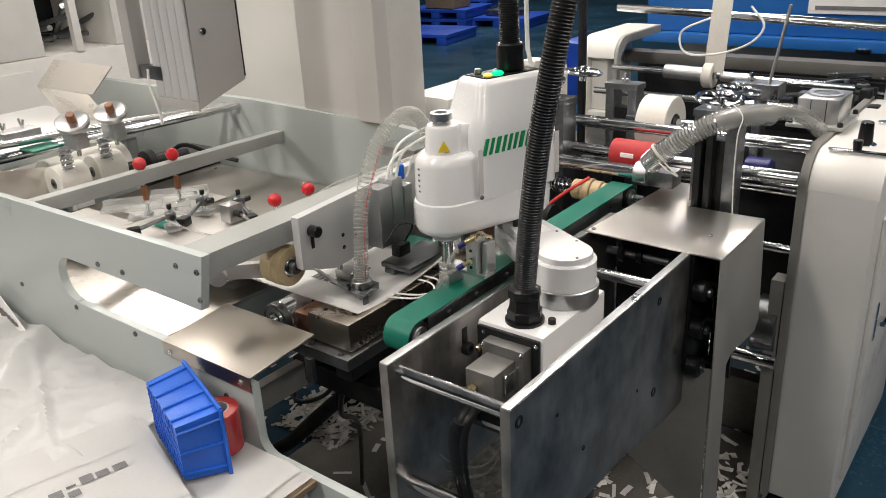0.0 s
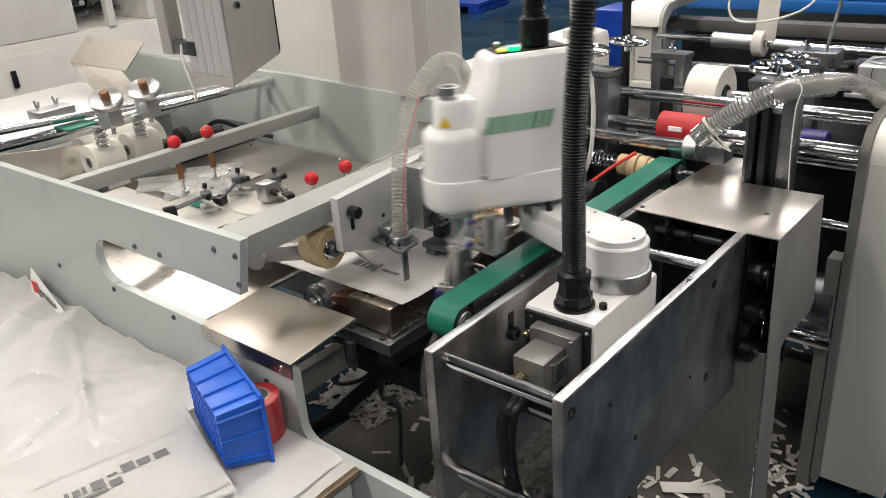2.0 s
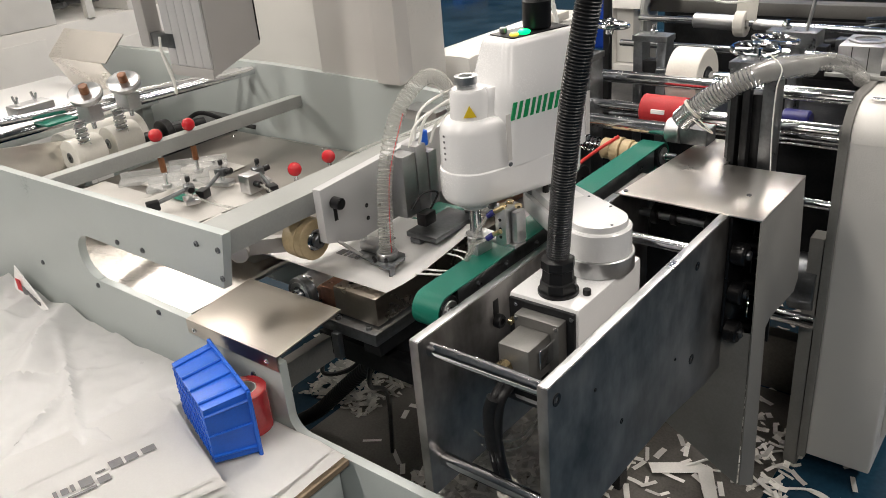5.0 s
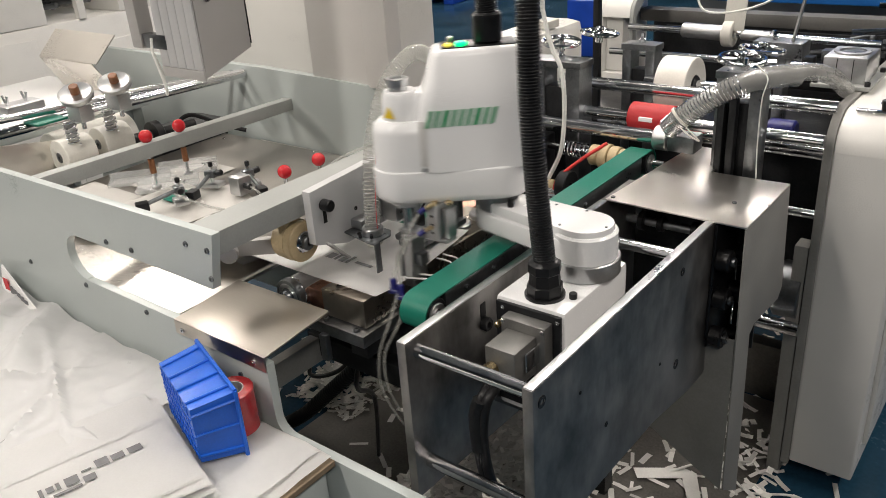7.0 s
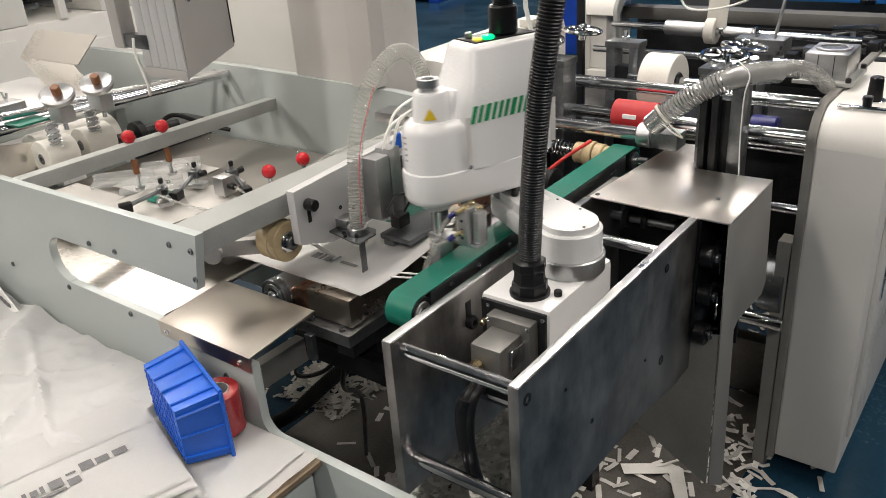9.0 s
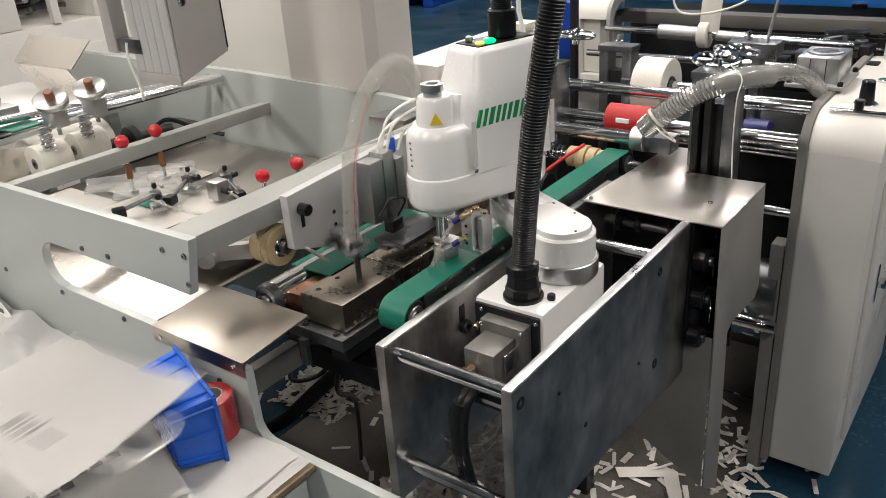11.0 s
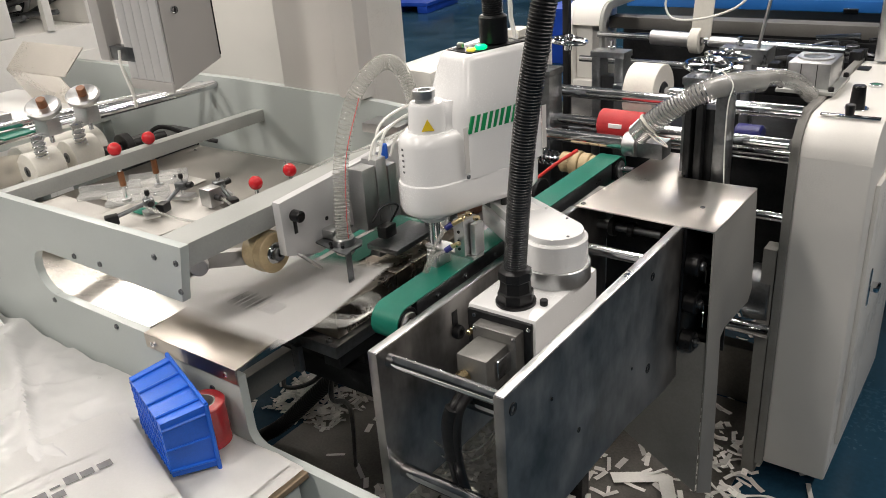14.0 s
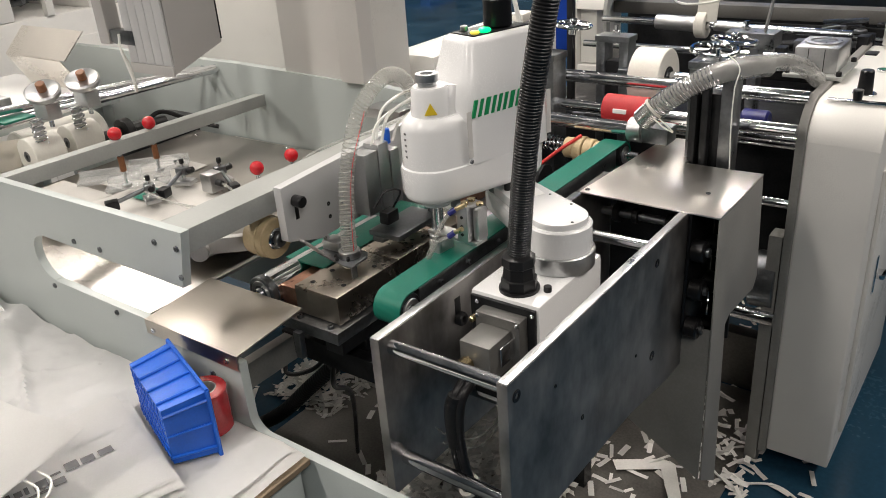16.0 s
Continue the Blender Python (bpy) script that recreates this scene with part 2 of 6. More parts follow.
def tube(path, r, seg=10, bm=None, radii=None):
    """A round tube swept along a path."""
    bm = bm or bmesh.new()
    up, rings = None, []
    for i, p in enumerate(path):
        d = (path[min(i + 1, len(path) - 1)] - path[max(i - 1, 0)]).normalized()
        if up is None:
            up = d.orthogonal().normalized()
        up = (up - d * up.dot(d)).normalized()
        side = d.cross(up)
        rad = radii[i] if radii else r
        rings.append([bm.verts.new(p + rad * (up * math.cos(a) + side * math.sin(a))) for a in (2 * math.pi * k / seg for k in range(seg))])
    for A, B in zip(rings, rings[1:]):
        for k in range(seg):
            bm.faces.new((A[k], A[(k + 1) % seg], B[(k + 1) % seg], B[k]))
    bm.faces.new(rings[0][::-1])
    bm.faces.new(rings[-1])
    return bm


def ribbed(path, r, pitch=0.0050, depth=0.0013, seg=16):
    """A corrugated conduit along a path."""
    length = sum((b - a).length for a, b in zip(path, path[1:]))
    n = int(length / pitch * 4)
    fine = smooth_path(path, n)
    return tube(fine, r, seg, radii=[r - (depth if i % 4 in (0, 1) else 0) for i in range(len(fine))])


def coil(path, r, wire, turns, seg=6, per=12):
    """A wire wound round a path."""
    n = turns * per
    fine = smooth_path(path, n)
    pts, up = [], None
    for i, p in enumerate(fine):
        d = (fine[min(i + 1, n)] - fine[max(i - 1, 0)]).normalized()
        up = d.orthogonal().normalized() if up is None else (up - d * up.dot(d)).normalized()
        a = 2 * math.pi * i / per
        pts.append(p + r * (up * math.cos(a) + d.cross(up) * math.sin(a)))
    return tube(pts, wire, seg)


def prism(outline, axis, lo, hi, r=0.0, bm=None):
    """A plate of the given outline (two coordinates) between lo and hi on the axis."""
    bm = bm or bmesh.new()

    def at(u, v, w):
        return {"x": (w, u, v), "y": (u, w, v), "z": (u, v, w)}[axis]
    A = [bm.verts.new(at(u, v, lo)) for u, v in outline]
    B = [bm.verts.new(at(u, v, hi)) for u, v in outline]
    faces = [bm.faces.new(A), bm.faces.new(B[::-1])]
    n = len(A)
    faces += [bm.faces.new((A[i], B[i], B[(i + 1) % n], A[(i + 1) % n])) for i in range(n)]
    bmesh.ops.recalc_face_normals(bm, faces=faces)
    bevel(bm, faces, r)
    return bm


def arc(cx, cy, r, a0, a1, n=6):
    return [(cx + r * math.cos(radians(a0 + (a1 - a0) * i / n)), cy + r * math.sin(radians(a0 + (a1 - a0) * i / n))) for i in range(n + 1)]


def capsule(p, q, rp, rq, n=10):
    """Outline round two circles."""
    a = math.degrees(math.atan2(q[1] - p[1], q[0] - p[0]))
    return arc(*q, rq, a - 90, a + 90, n) + arc(*p, rp, a + 90, a + 270, n)


def loft(sections, bm=None):
    """Skin between outlines of equal length, closed at both ends."""
    bm = bm or bmesh.new()
    rows = [[bm.verts.new(p) for p in s] for s in sections]
    n = len(rows[0])
    for A, B in zip(rows, rows[1:]):
        for i in range(n):
            bm.faces.new((A[i], A[(i + 1) % n], B[(i + 1) % n], B[i]))
    bm.faces.new(rows[0][::-1])
    bm.faces.new(rows[-1])
    return bm


def bolt(p, d, r=0.007, h=0.006):
    """A socket-head screw standing on p along d."""
    p, d = V(p), V(d).normalized()
    m, _ = frame_to(p, p + d)
    return lathe([(0, 0), (r, 0), (r, h * 0.8), (r * 0.85, h), (r * 0.5, h), (r * 0.45, h * 0.4), (0, h * 0.4)], m, 12)

# ---- the hall ----
tagged(solo("ground", box((-26, -16, FLOOR - 0.1), (22, 30, FLOOR), 0), M_FLOOR), "blue glossy epoxy factory floor", "floor", kind="structure")
for nm, a, b in (("wall_north", (-26, 30, FLOOR), (22, 30.3, 5)), ("wall_south", (-26, -16.3, FLOOR), (22, -16, 5)),
                 ("wall_west", (-26.3, -16, FLOOR), (-26, 30, 5)), ("wall_east", (22, -16, FLOOR), (22.3, 30, 5))):
    solo(nm, box(a, b, 0), M_HALL, "plain hall wall out of view", "wall", kind="structure")
solo("ceiling", box((-26, -16, 5), (22, 30, 5.2), 0), M_HALL, "plain hall ceiling out of view", "ceiling", kind="structure")
solo("floor_sheet", box((-1.95, 0.96, FLOOR + 0.004), (-0.52, 2.6, FLOOR + 0.012), 0.002), M_SHEET,
     "dull dark steel sheet on the floor, littered with scraps", "sheet")

# ---- feeder machine frame ----
feeder = thing("feeder_frame", (-2.3, 1.4, FLOOR), "pale grey painted steel frame of a paper feeder", "machine frame")
side = [(-3.6, 0.992), (-2.1, 1.001), (-1.236, 1.015), (-1.268, 0.889)] + [(-1.79, 0.891)] + arc(-1.79, 0.832, 0.058, 90, 270, 8) + [(-1.79, 0.772), (-1.40, 0.770), (-1.14, 0.752), (-1.14, 0.63)] \
    + arc(-1.10, 0.63, 0.04, 180, 270, 5) + [(-0.62, 0.59), (-0.62, 0.05), (-3.6, 0.05)]
front = part("side_plate", prism(side, "y", 0.865, 0.885, 0.0015), M_GREY, feeder, "pale grey slotted side plate")
part("side_plate", prism([(-3.6, 1.02), (-2.3, 1.02), (-1.62, 1.0), (-1.5, 0.99), (-1.5, 0.1), (-3.6, 0.1)], "y", 1.91, 1.94, 0.0015), M_GREY, feeder)
for bx, bz in ((-1.329, 0.976), (-1.26, 0.977), (-1.264, 0.914), (-1.544, 0.911), (-1.645, 0.908), (-2.072, 0.753), (-1.799, 0.757), (-1.545, 0.755), (-1.23, 0.70)):
    part("bolt", bolt((bx, 0.865, bz), (0, -1, 0), 0.0065, 0.004), M_GUN, feeder)


def bar(p, q, w, h, r=0.002):
    """A square bar between two points, its top face up."""
    p, q = V(p), V(q)
    d = q - p
    x = d.cross(V((0, 0, 1))).normalized()
    z = x.cross(d).normalized()
    m = Matrix((x, d.normalized(), z)).transposed().to_4x4()
    m.translation = (p + q) / 2
    return box((-w / 2, -d.length / 2, -h), (w / 2, d.length / 2, 0), r, m=m)


part("cross_bar", bar((-1.965, 0.886, 1.0), (-2.182, 1.91, 0.922), 0.040, 0.04), M_GREY_EDGE, feeder)
part("cross_bar", bar((-1.305, 0.886, 1.004), (-1.303, 1.91, 1.008), 0.085, 0.050), M_GREY_EDGE, feeder)
# same grey as the frame, darkened for the shade under the tray
part("under_rail", box((-1.33, 0.896, 0.555), (-1.30, 1.88, 0.62), 0.002), M_GREY_SHADED, feeder)
part("table_sheet", box((-2.35, 0.886, 0.742), (-1.482, 1.9, 0.750), 0.001), M_STAINLESS, feeder, "stainless steel table sheet")
part("upper_table", prism([(-2.36, 1.085), (-1.50, 1.085), (-1.50, 1.785), (-2.385, 1.77)], "z", 0.800, 0.806, 0.001), M_TABLE, feeder, "worn steel upper table")
for x, y in ((-2.33, 1.72), (-1.92, 1.76), (-1.62, 1.77)):
    part("table_screw", bolt((x, y, 0.806), (0, 0, 1), 0.006, 0.004), M_CHROME, feeder)
part("table_slot", box((-2.25, 1.17, 0.8062), (-1.86, 1.176, 0.8068), 0), M_DARK, feeder)

tray = thing("tray", (-1.30, 1.0, 0.755), "brushed stainless steel tray with a folded front lip", "tray")
part("sheet", prism([(-1.428, 0.860), (-1.134, 0.860), (-1.157, 1.062), (-1.452, 1.058)], "z", 0.7725, 0.7765, 0.001), M_TRAY, tray)
part("lip", box((-1.428, 0.8572, 0.742), (-1.134, 0.8612, 0.7768), 0.0012), M_TRAY, tray)
for x in (-1.40, -1.165):
    part("screw", bolt((x, 0.857, 0.757), (0, -1, 0), 0.006, 0.004), M_CHROME, tray)
part("stay", box((-1.30, 0.896, 0.745), (-1.27, 1.05, 0.772), 0.001), M_GREY_EDGE, tray)

# ---- robot mount plates ----
mount = thing("robot_mount", (-0.71, 1.35, FLOOR), "pair of ground steel plates holding the robot, joined by chrome rods", "machine frame")
for x0, x1 in ((-0.866, -0.845), (-0.596, -0.575)):
    out = [(0.954, 0.85), (1.90, 0.85), (1.90, 0.44), (1.66, 0.44), (1.45, 0.475), (0.954, 0.495)]
    plate = part("plate", prism(out, "x", x0, x1, 0.0012), M_STEEL, mount, "dark-streaked ground steel plate")
    part("edge_strip", box((x0 + 0.0012, 0.955, 0.85), (x1 - 0.0012, 1.735, 0.8525), 0.0006), M_EDGE, plate)
for y, z in ((0.988, 0.821), (0.995, 0.562), (1.68, 0.775)):
    part("tie_rod", cyl((-0.845, y, z), (-0.596, y, z), 0.0142, 24, chamfer=0.001), M_CHROME, mount, "chrome tie rod")
for y, z, r in ((0.98, 0.816, 0.012), (1.56, 0.801, 0.010), (1.555, 0.568, 0.012), (1.464, 0.619, 0.004), (1.215, 0.619, 0.006), (1.11, 0.756, 0.004)):
    part("hole", ring((-0.575, y, z), (-0.5735, y, z), r * 0.45, r, 16), M_BLACK, mount)

part("slot", box((-0.845, 1.186, 0.765), (-0.8436, 1.204, 0.822), 0.0006), M_BLACK, mount)
part("slot_bolt", bolt((-0.8436, 1.195, 0.775), (1, 0, 0), 0.015, 0.014), M_BLACK, mount)

# ---- cover over the drive ----
cover = thing("drive_cover", (-0.67, 1.95, 0.0), "folded stainless steel cover over the drive gears", "machine cover")
top = [(-0.853, 1.735), (-0.500, 1.728), (-0.500, 2.04), (-0.70, 2.03), (-0.67, 2.222), (-0.822, 2.218)]
part("top_sheet", prism(top, "z", 0.851, 0.855, 0.0008), M_STAINLESS, cover)
# stainless like the top; a darker grey holds the shade on this side
part("side_sheet", prism([(1.728, 0.852), (2.04, 0.852), (2.082, 0.548), (2.055, 0.522), (1.865, 0.54), (1.836, 0.525), (1.87, 0.0), (1.75, 0.09)], "x", -0.504, -0.500, 0.0008), M_GREY_SHADED, cover)
for sx, sy in ((-0.840, 1.755), (-0.574, 1.856), (-0.815, 2.19)):
    part("screw", bolt((sx, sy, 0.855), (0, 0, 1), 0.006, 0.003), M_GUN, cover)
part("leg_screw", bolt((-0.504, 1.80, 0.50), (1, 0, 0), 0.006, 0.003), M_GUN, cover)
part("back_sheet", box((-0.70, 2.04, 0.80), (-0.504, 2.044, 0.852), 0.0008), M_STAINLESS, cover)
# leg sheet takes the shade-darkened grey too
part("front_leg", prism([(-0.574, 0.545), (-0.506, 0.555), (-0.506, 0.095), (-0.735, 0.235)], "y", 1.742, 1.747, 0.0008), M_GREY_SHADED, cover)

# ---- cream cabinet ----
cab = thing("machine_cabinet", (-0.2, 2.6, FLOOR), "cream painted machine end cabinet with rounded top corner", "machine cabinet")
prof = [(2.24, -0.13), (2.24, 0.88)] + arc(2.34, 0.88, 0.10, 180, 90, 8) + [(3.0, 0.98), (3.0, -0.13)]
part("body", prism(prof, "x", -0.455, -0.275, 0.006), M_CREAM, cab)
trim = [(2.232, -0.14), (2.232, 0.88)] + arc(2.34, 0.88, 0.108, 180, 90, 8) + [(3.0, 0.988), (3.0, -0.14)]
# edge plate grey includes the shade it stands in
part("edge_plate", prism(trim, "x", -0.478, -0.455, 0.002), M_GREY_SHADED, cab, "grey steel edge plate")
part("door", box((-0.275, 2.33, -0.05), (-0.262, 2.9, 0.80), 0.004), M_CREAM, cab)
lat = part("latch", box((-0.262, 2.40, 0.40), (-0.258, 2.42, 0.52), 0.002), M_CHROME, cab, "chrome latch")
part("lever", box((-0.258, 2.405, 0.45), (-0.235, 2.45, 0.465), 0.003), M_CHROME, lat)
for x, y in ((-0.44, 2.35), (-0.44, 2.85)):
    part("foot", box((x, y, FLOOR), (x + 0.08, y + 0.08, -0.14), 0.003), M_GREY_EDGE, cab)

# ---- robot ----
J1, L1, L2 = V((-0.709, 1.372)), 0.2335, 0.20
ROBOT_BASE = (J1.x, J1.y, 0.30)
robot = thing("robot", ROBOT_BASE, "white four-axis pick-and-place robot bolted between the steel plates", "robot")
BZ = 0.856
body = part("base", box((-0.807, 1.188, 0.60), (-0.650, 1.447, BZ), 0.010), M_WHITE, robot)
part("rear_panel", box((-0.801, 1.180, 0.62), (-0.657, 1.189, BZ - 0.008), 0.002), M_DARK, body, "dark metal connector panel")
part("mount_foot", box((-0.845, 1.20, 0.585), (-0.596, 1.46, 0.60), 0.002), M_GUN, robot)
part("joint_ring", cyl((J1.x, J1.y, BZ), (J1.x, J1.y, 0.893), 0.072, 40, chamfer=0.002), M_ALU, robot, "bare aluminium joint ring")
part("screw", cyl((-0.668, 1.25, BZ), (-0.668, 1.25, BZ + 0.012), 0.008, 16, chamfer=0.001), M_BLACK, robot)

# upper arm: built round its shoulder axis, pointing along +x
bm = prism(capsule((0, 0), (L1, 0), 0.066, 0.050, 16), "z", 0.0, 0.042, 0.006)
upper = part("upper_arm", bm, M_WHITE, robot, local=True)
bm = cyl((0, 0, -0.012), (0, 0, 0.053), 0.066, 40, chamfer=0.004)
part("shoulder_drum", bm, M_WHITE, upper, local=True)
part("top_cover", prism(capsule((0, 0), (L1 - 0.03, 0), 0.058, 0.044, 16), "z", 0.042, 0.066, 0.005), M_WHITE, upper, local=True)
part("sticker", box((L1 - 0.125, -0.028, 0.066), (L1 - 0.08, 0.012, 0.0666), 0), M_PAPER, upper, "white warning label with red heading", local=True)
for sx, sy in ((0.03, 0.045), (0.03, -0.045), (-0.05, 0.0), (0.10, 0.035), (0.10, -0.035)):
    part("screw", cyl((sx, sy, 0.066), (sx, sy, 0.0675), 0.003, 10), M_GUN, upper, local=True)

part("elbow_ring", cyl((L1, 0, 0.042), (L1, 0, 0.0865), 0.044, 32, chamfer=0.002), M_GUN, upper, local=True)
part("elbow_pin", cyl((L1 - 0.062, 0.03, 0.06), (L1 - 0.062, 0.03, 0.084), 0.007, 12, chamfer=0.001), M_BLACK, upper, local=True)

# forearm housing: built round its elbow axis, the tool axis at +x
ZB = 0.0


def outline(x0, x1, r0, r1, z, n=9):
    return [V((u, v, z)) for u, v in capsule((x0, 0), (x1, 0), r0, r1, n)]


def rounded(x0, x1, w, r, z, n=4):
    """A rounded rectangle lying at z."""
    pts = arc(x1 - r, w - r, r, 0, 90, n) + arc(x0 + r, w - r, r, 90, 180, n) + arc(x0 + r, -w + r, r, 180, 270, n) + arc(x1 - r, -w + r, r, 270, 360, n)
    return [V((u, v, z)) for u, v in pts]


secs = [outline(0, L2, 0.068, 0.056, 0.004), outline(0, L2, 0.075, 0.063, 0.010), outline(0, L2, 0.078, 0.066, 0.020), outline(0, L2, 0.079, 0.067, 0.068), outline(0, L2, 0.078, 0.066, 0.074),
        outline(0, L2, 0.074, 0.062, 0.077)]
fore = part("forearm", loft(secs), M_WHITE, robot, local=True)
secs = [rounded(-0.073, 0.166, 0.0735, 0.032, 0.074), rounded(-0.071, 0.163, 0.0725, 0.032, 0.19), rounded(-0.069, 0.155, 0.0715, 0.031, 0.225), rounded(-0.066, 0.143, 0.064, 0.030, 0.250),
        rounded(-0.062, 0.129, 0.051, 0.024, 0.304), rounded(-0.058, 0.124, 0.047, 0.021, 0.313), rounded(-0.052, 0.117, 0.042, 0.018, 0.317)]
part("motor_housing", loft(secs), M_WHITE, fore, local=True)
for hx in (0.157, -0.060):
    part("housing_screw", cyl((hx, 0.0725, 0.082), (hx, 0.0755, 0.082), 0.005, 12, chamfer=0.001), M_GUN, fore, local=True)
    part("housing_groove", box((hx - 0.006, 0.0722, 0.09), (hx + 0.006, 0.0734, 0.185), 0.0005), M_POST, fore, local=True)
secs = [outline(0.13, L2, 0.068, 0.0625, 0.076), outline(0.14, L2, 0.064, 0.061, 0.152), outline(0.145, L2, 0.060, 0.057, 0.168), outline(0.15, L2 - 0.004, 0.050, 0.048, 0.178)]
part("quill_housing", loft(secs), M_WHITE, fore, local=True)
part("quill_tower", lathe([(0, 0.170), (0.041, 0.170), (0.037, 0.228), (0.033, 0.235), (0, 0.235)], Matrix.Translation((L2 - 0.004, 0, 0)), 28), M_WHITE, fore, local=True)
part("tower_web", loft([rounded(0.10, L2, 0.040, 0.02, 0.172), rounded(0.10, L2 - 0.012, 0.036, 0.02, 0.195), rounded(0.10, L2 - 0.025, 0.034, 0.016, 0.215), rounded(0.10, L2 - 0.035, 0.032, 0.015, 0.232)]), M_WHITE, fore, local=True)
part("quill_cap", lathe([(0, 0.233), (0.019, 0.233), (0.019, 0.243), (0.023, 0.245), (0.023, 0.260), (0.013, 0.260), (0.012, 0.253), (0, 0.253)], Matrix.Translation((L2, 0, 0)), 24), M_ALU, fore, local=True)
part("quill_collar", cyl((L2, 0, -0.016), (L2, 0, 0.006), 0.033, 28, chamfer=0.004), M_WHITE, fore, local=True)
part("top_panel", prism([(-0.045, -0.036), (0.106, -0.036), (0.106, 0.036), (-0.045, 0.036)], "z", 0.3171, 0.3195, 0.001), M_DARK, fore, "dark recessed top panel", local=True)
part("green_light", cyl((0.066, 0.024, 0.3195), (0.066, 0.024, 0.328), 0.013, 16, chamfer=0.003), M_LED_GREEN, fore, "lit green button", local=True)
part("amber_light", cyl((0.092, 0.024, 0.3195), (0.092, 0.024, 0.326), 0.010, 16, chamfer=0.003), M_LED_YELLOW, fore, local=True)
part("air_port", cyl((0.085, -0.018, 0.3195), (0.085, -0.018, 0.331), 0.008, 12, chamfer=0.002), M_ALU, fore, local=True)
# lettering of the maker stands as slanted bars
x = 0.150
for w in (0.008, 0.008, 0.011, 0.008, 0.008, 0.008, 0.011, 0.008, 0.008):
    out = [(x, 0.170), (x - w, 0.170), (x - w - 0.010, 0.204), (x - 0.010, 0.204)]
    part("logo_bar", prism(out, "y", 0.0700, 0.0738), M_GREEN_INK, fore, "green logo bar", local=True)
    x -= w + 0.0075
for k in range(5):
    part("mark", box((L2 + 0.0612, -0.006, 0.10 + 0.012 * k), (L2 + 0.0622, -0.001, 0.104 + 0.012 * k), 0), M_INK, fore, local=True)
part("warning_sticker", prism([(-0.013, 0), (0.013, 0), (0, 0.024)], "y", -0.0003, 0.0003), M_YELLOW, fore, "yellow warning triangle", local=True)
fore.children[-1].matrix_local = pose(L2 + 0.0215, 0.0345, 0.186, 3, 0, -34)
gl = part("gland", cyl((0.01, 0, 0.3195), (0.01, 0, 0.378), 0.030, 12, chamfer=0.004), M_BLACK, fore, "black cable gland", local=True)
part("conduit", ribbed([V((0.01, 0, 0.378)), V((0.012, 0, 0.46)), V((0.0, -0.01, 0.55)), V((-0.03, -0.04, 0.64))], 0.022), M_BLACK, fore, "black corrugated conduit", local=True)

# tool on the quill; its pieces are given as they stand with the arm swung out
TOOL_OUT = pose(-1.1236, 1.2701, 0.980, 0, 0, 200).inverted()


def held(*pts):
    return [TOOL_OUT @ V(p) for p in pts]


tool = part("gripper", cyl((0, 0, -0.100), (0, 0, -0.016), 0.0115, 20, chamfer=0.001), M_CHROME, robot, "steel gripper with air tubes and suction fittings", local=True)
for k in range(6):
    a = radians(60 * k)
    part("spline", box((-0.002, 0.0112, -0.082), (0.002, 0.0126, -0.018), 0.0004, m=Matrix.Rotation(a, 4, "Z")), M_GUN, tool, local=True)
col = part("clamp_collar", ring((0, 0, -0.098), (0, 0, -0.084), 0.0113, 0.020, 24), M_ALU, tool, local=True)
part("clamp_ear", box((-0.007, -0.032, -0.098), (0.007, -0.019, -0.084), 0.001), M_ALU, col, local=True)
part("clamp_screw", cyl((-0.011, -0.026, -0.091), (0.011, -0.026, -0.091), 0.003, 10, chamfer=0.0006), M_BLACK, col, local=True)
part("lower_flange", cyl((0, 0, -0.108), (0, 0, -0.100), 0.018, 24, chamfer=0.001), M_GUN, tool, local=True)
part("arm_plate", box((-1.138, 1.252, 0.900), (-1.005, 1.288, 0.907), 0.001, m=TOOL_OUT), M_ALU, tool, local=True)
vb = part("valve_block", box((-1.050, 1.246, 0.9075), (-1.022, 1.292, 0.985), 0.002, m=TOOL_OUT), M_ALU, tool, "machined aluminium valve block", local=True)
part("valve_block", box((-1.020, 1.262, 0.9075), (-1.006, 1.292, 0.975), 0.002, m=TOOL_OUT), M_ALU, tool, local=True)
for x, y in ((-1.036, 1.258), (-1.036, 1.280), (-1.008, 1.272)):
    p, q = held((x, y, 0.9845), (x, y, 0.991))
    part("brass_plug", cyl(p, q, 0.008, 10, chamfer=0.001), M_BRASS, vb, local=True)
for z in (0.922, 0.94, 0.96):
    p, q = held((-1.036, 1.246, z), (-1.036, 1.2445, z))
    part("hole", cyl(p, q, 0.0035, 10), M_BLACK, vb, local=True)
drop = part("drop_plate", prism([(1.232, 0.8995), (1.272, 0.8995), (1.272, 0.80), (1.232, 0.772)], "x", -1.090, -1.084, 0.0008), M_ALU, tool, local=True)
drop.data.transform(TOOL_OUT)
face = part("face_plate", box((-1.112, 1.226, 0.785), (-1.084, 1.2315, 0.8995), 0.0008, m=TOOL_OUT), M_ALU, tool, local=True)
part("finger", box((-1.118, 1.222, 0.800), (-1.112, 1.236, 0.866), 0.0008, m=TOOL_OUT), M_GUN, tool, local=True)
part("finger_block", box((-1.112, 1.236, 0.838), (-1.066, 1.262, 0.8655), 0.002, m=TOOL_OUT), M_GUN, tool, local=True)
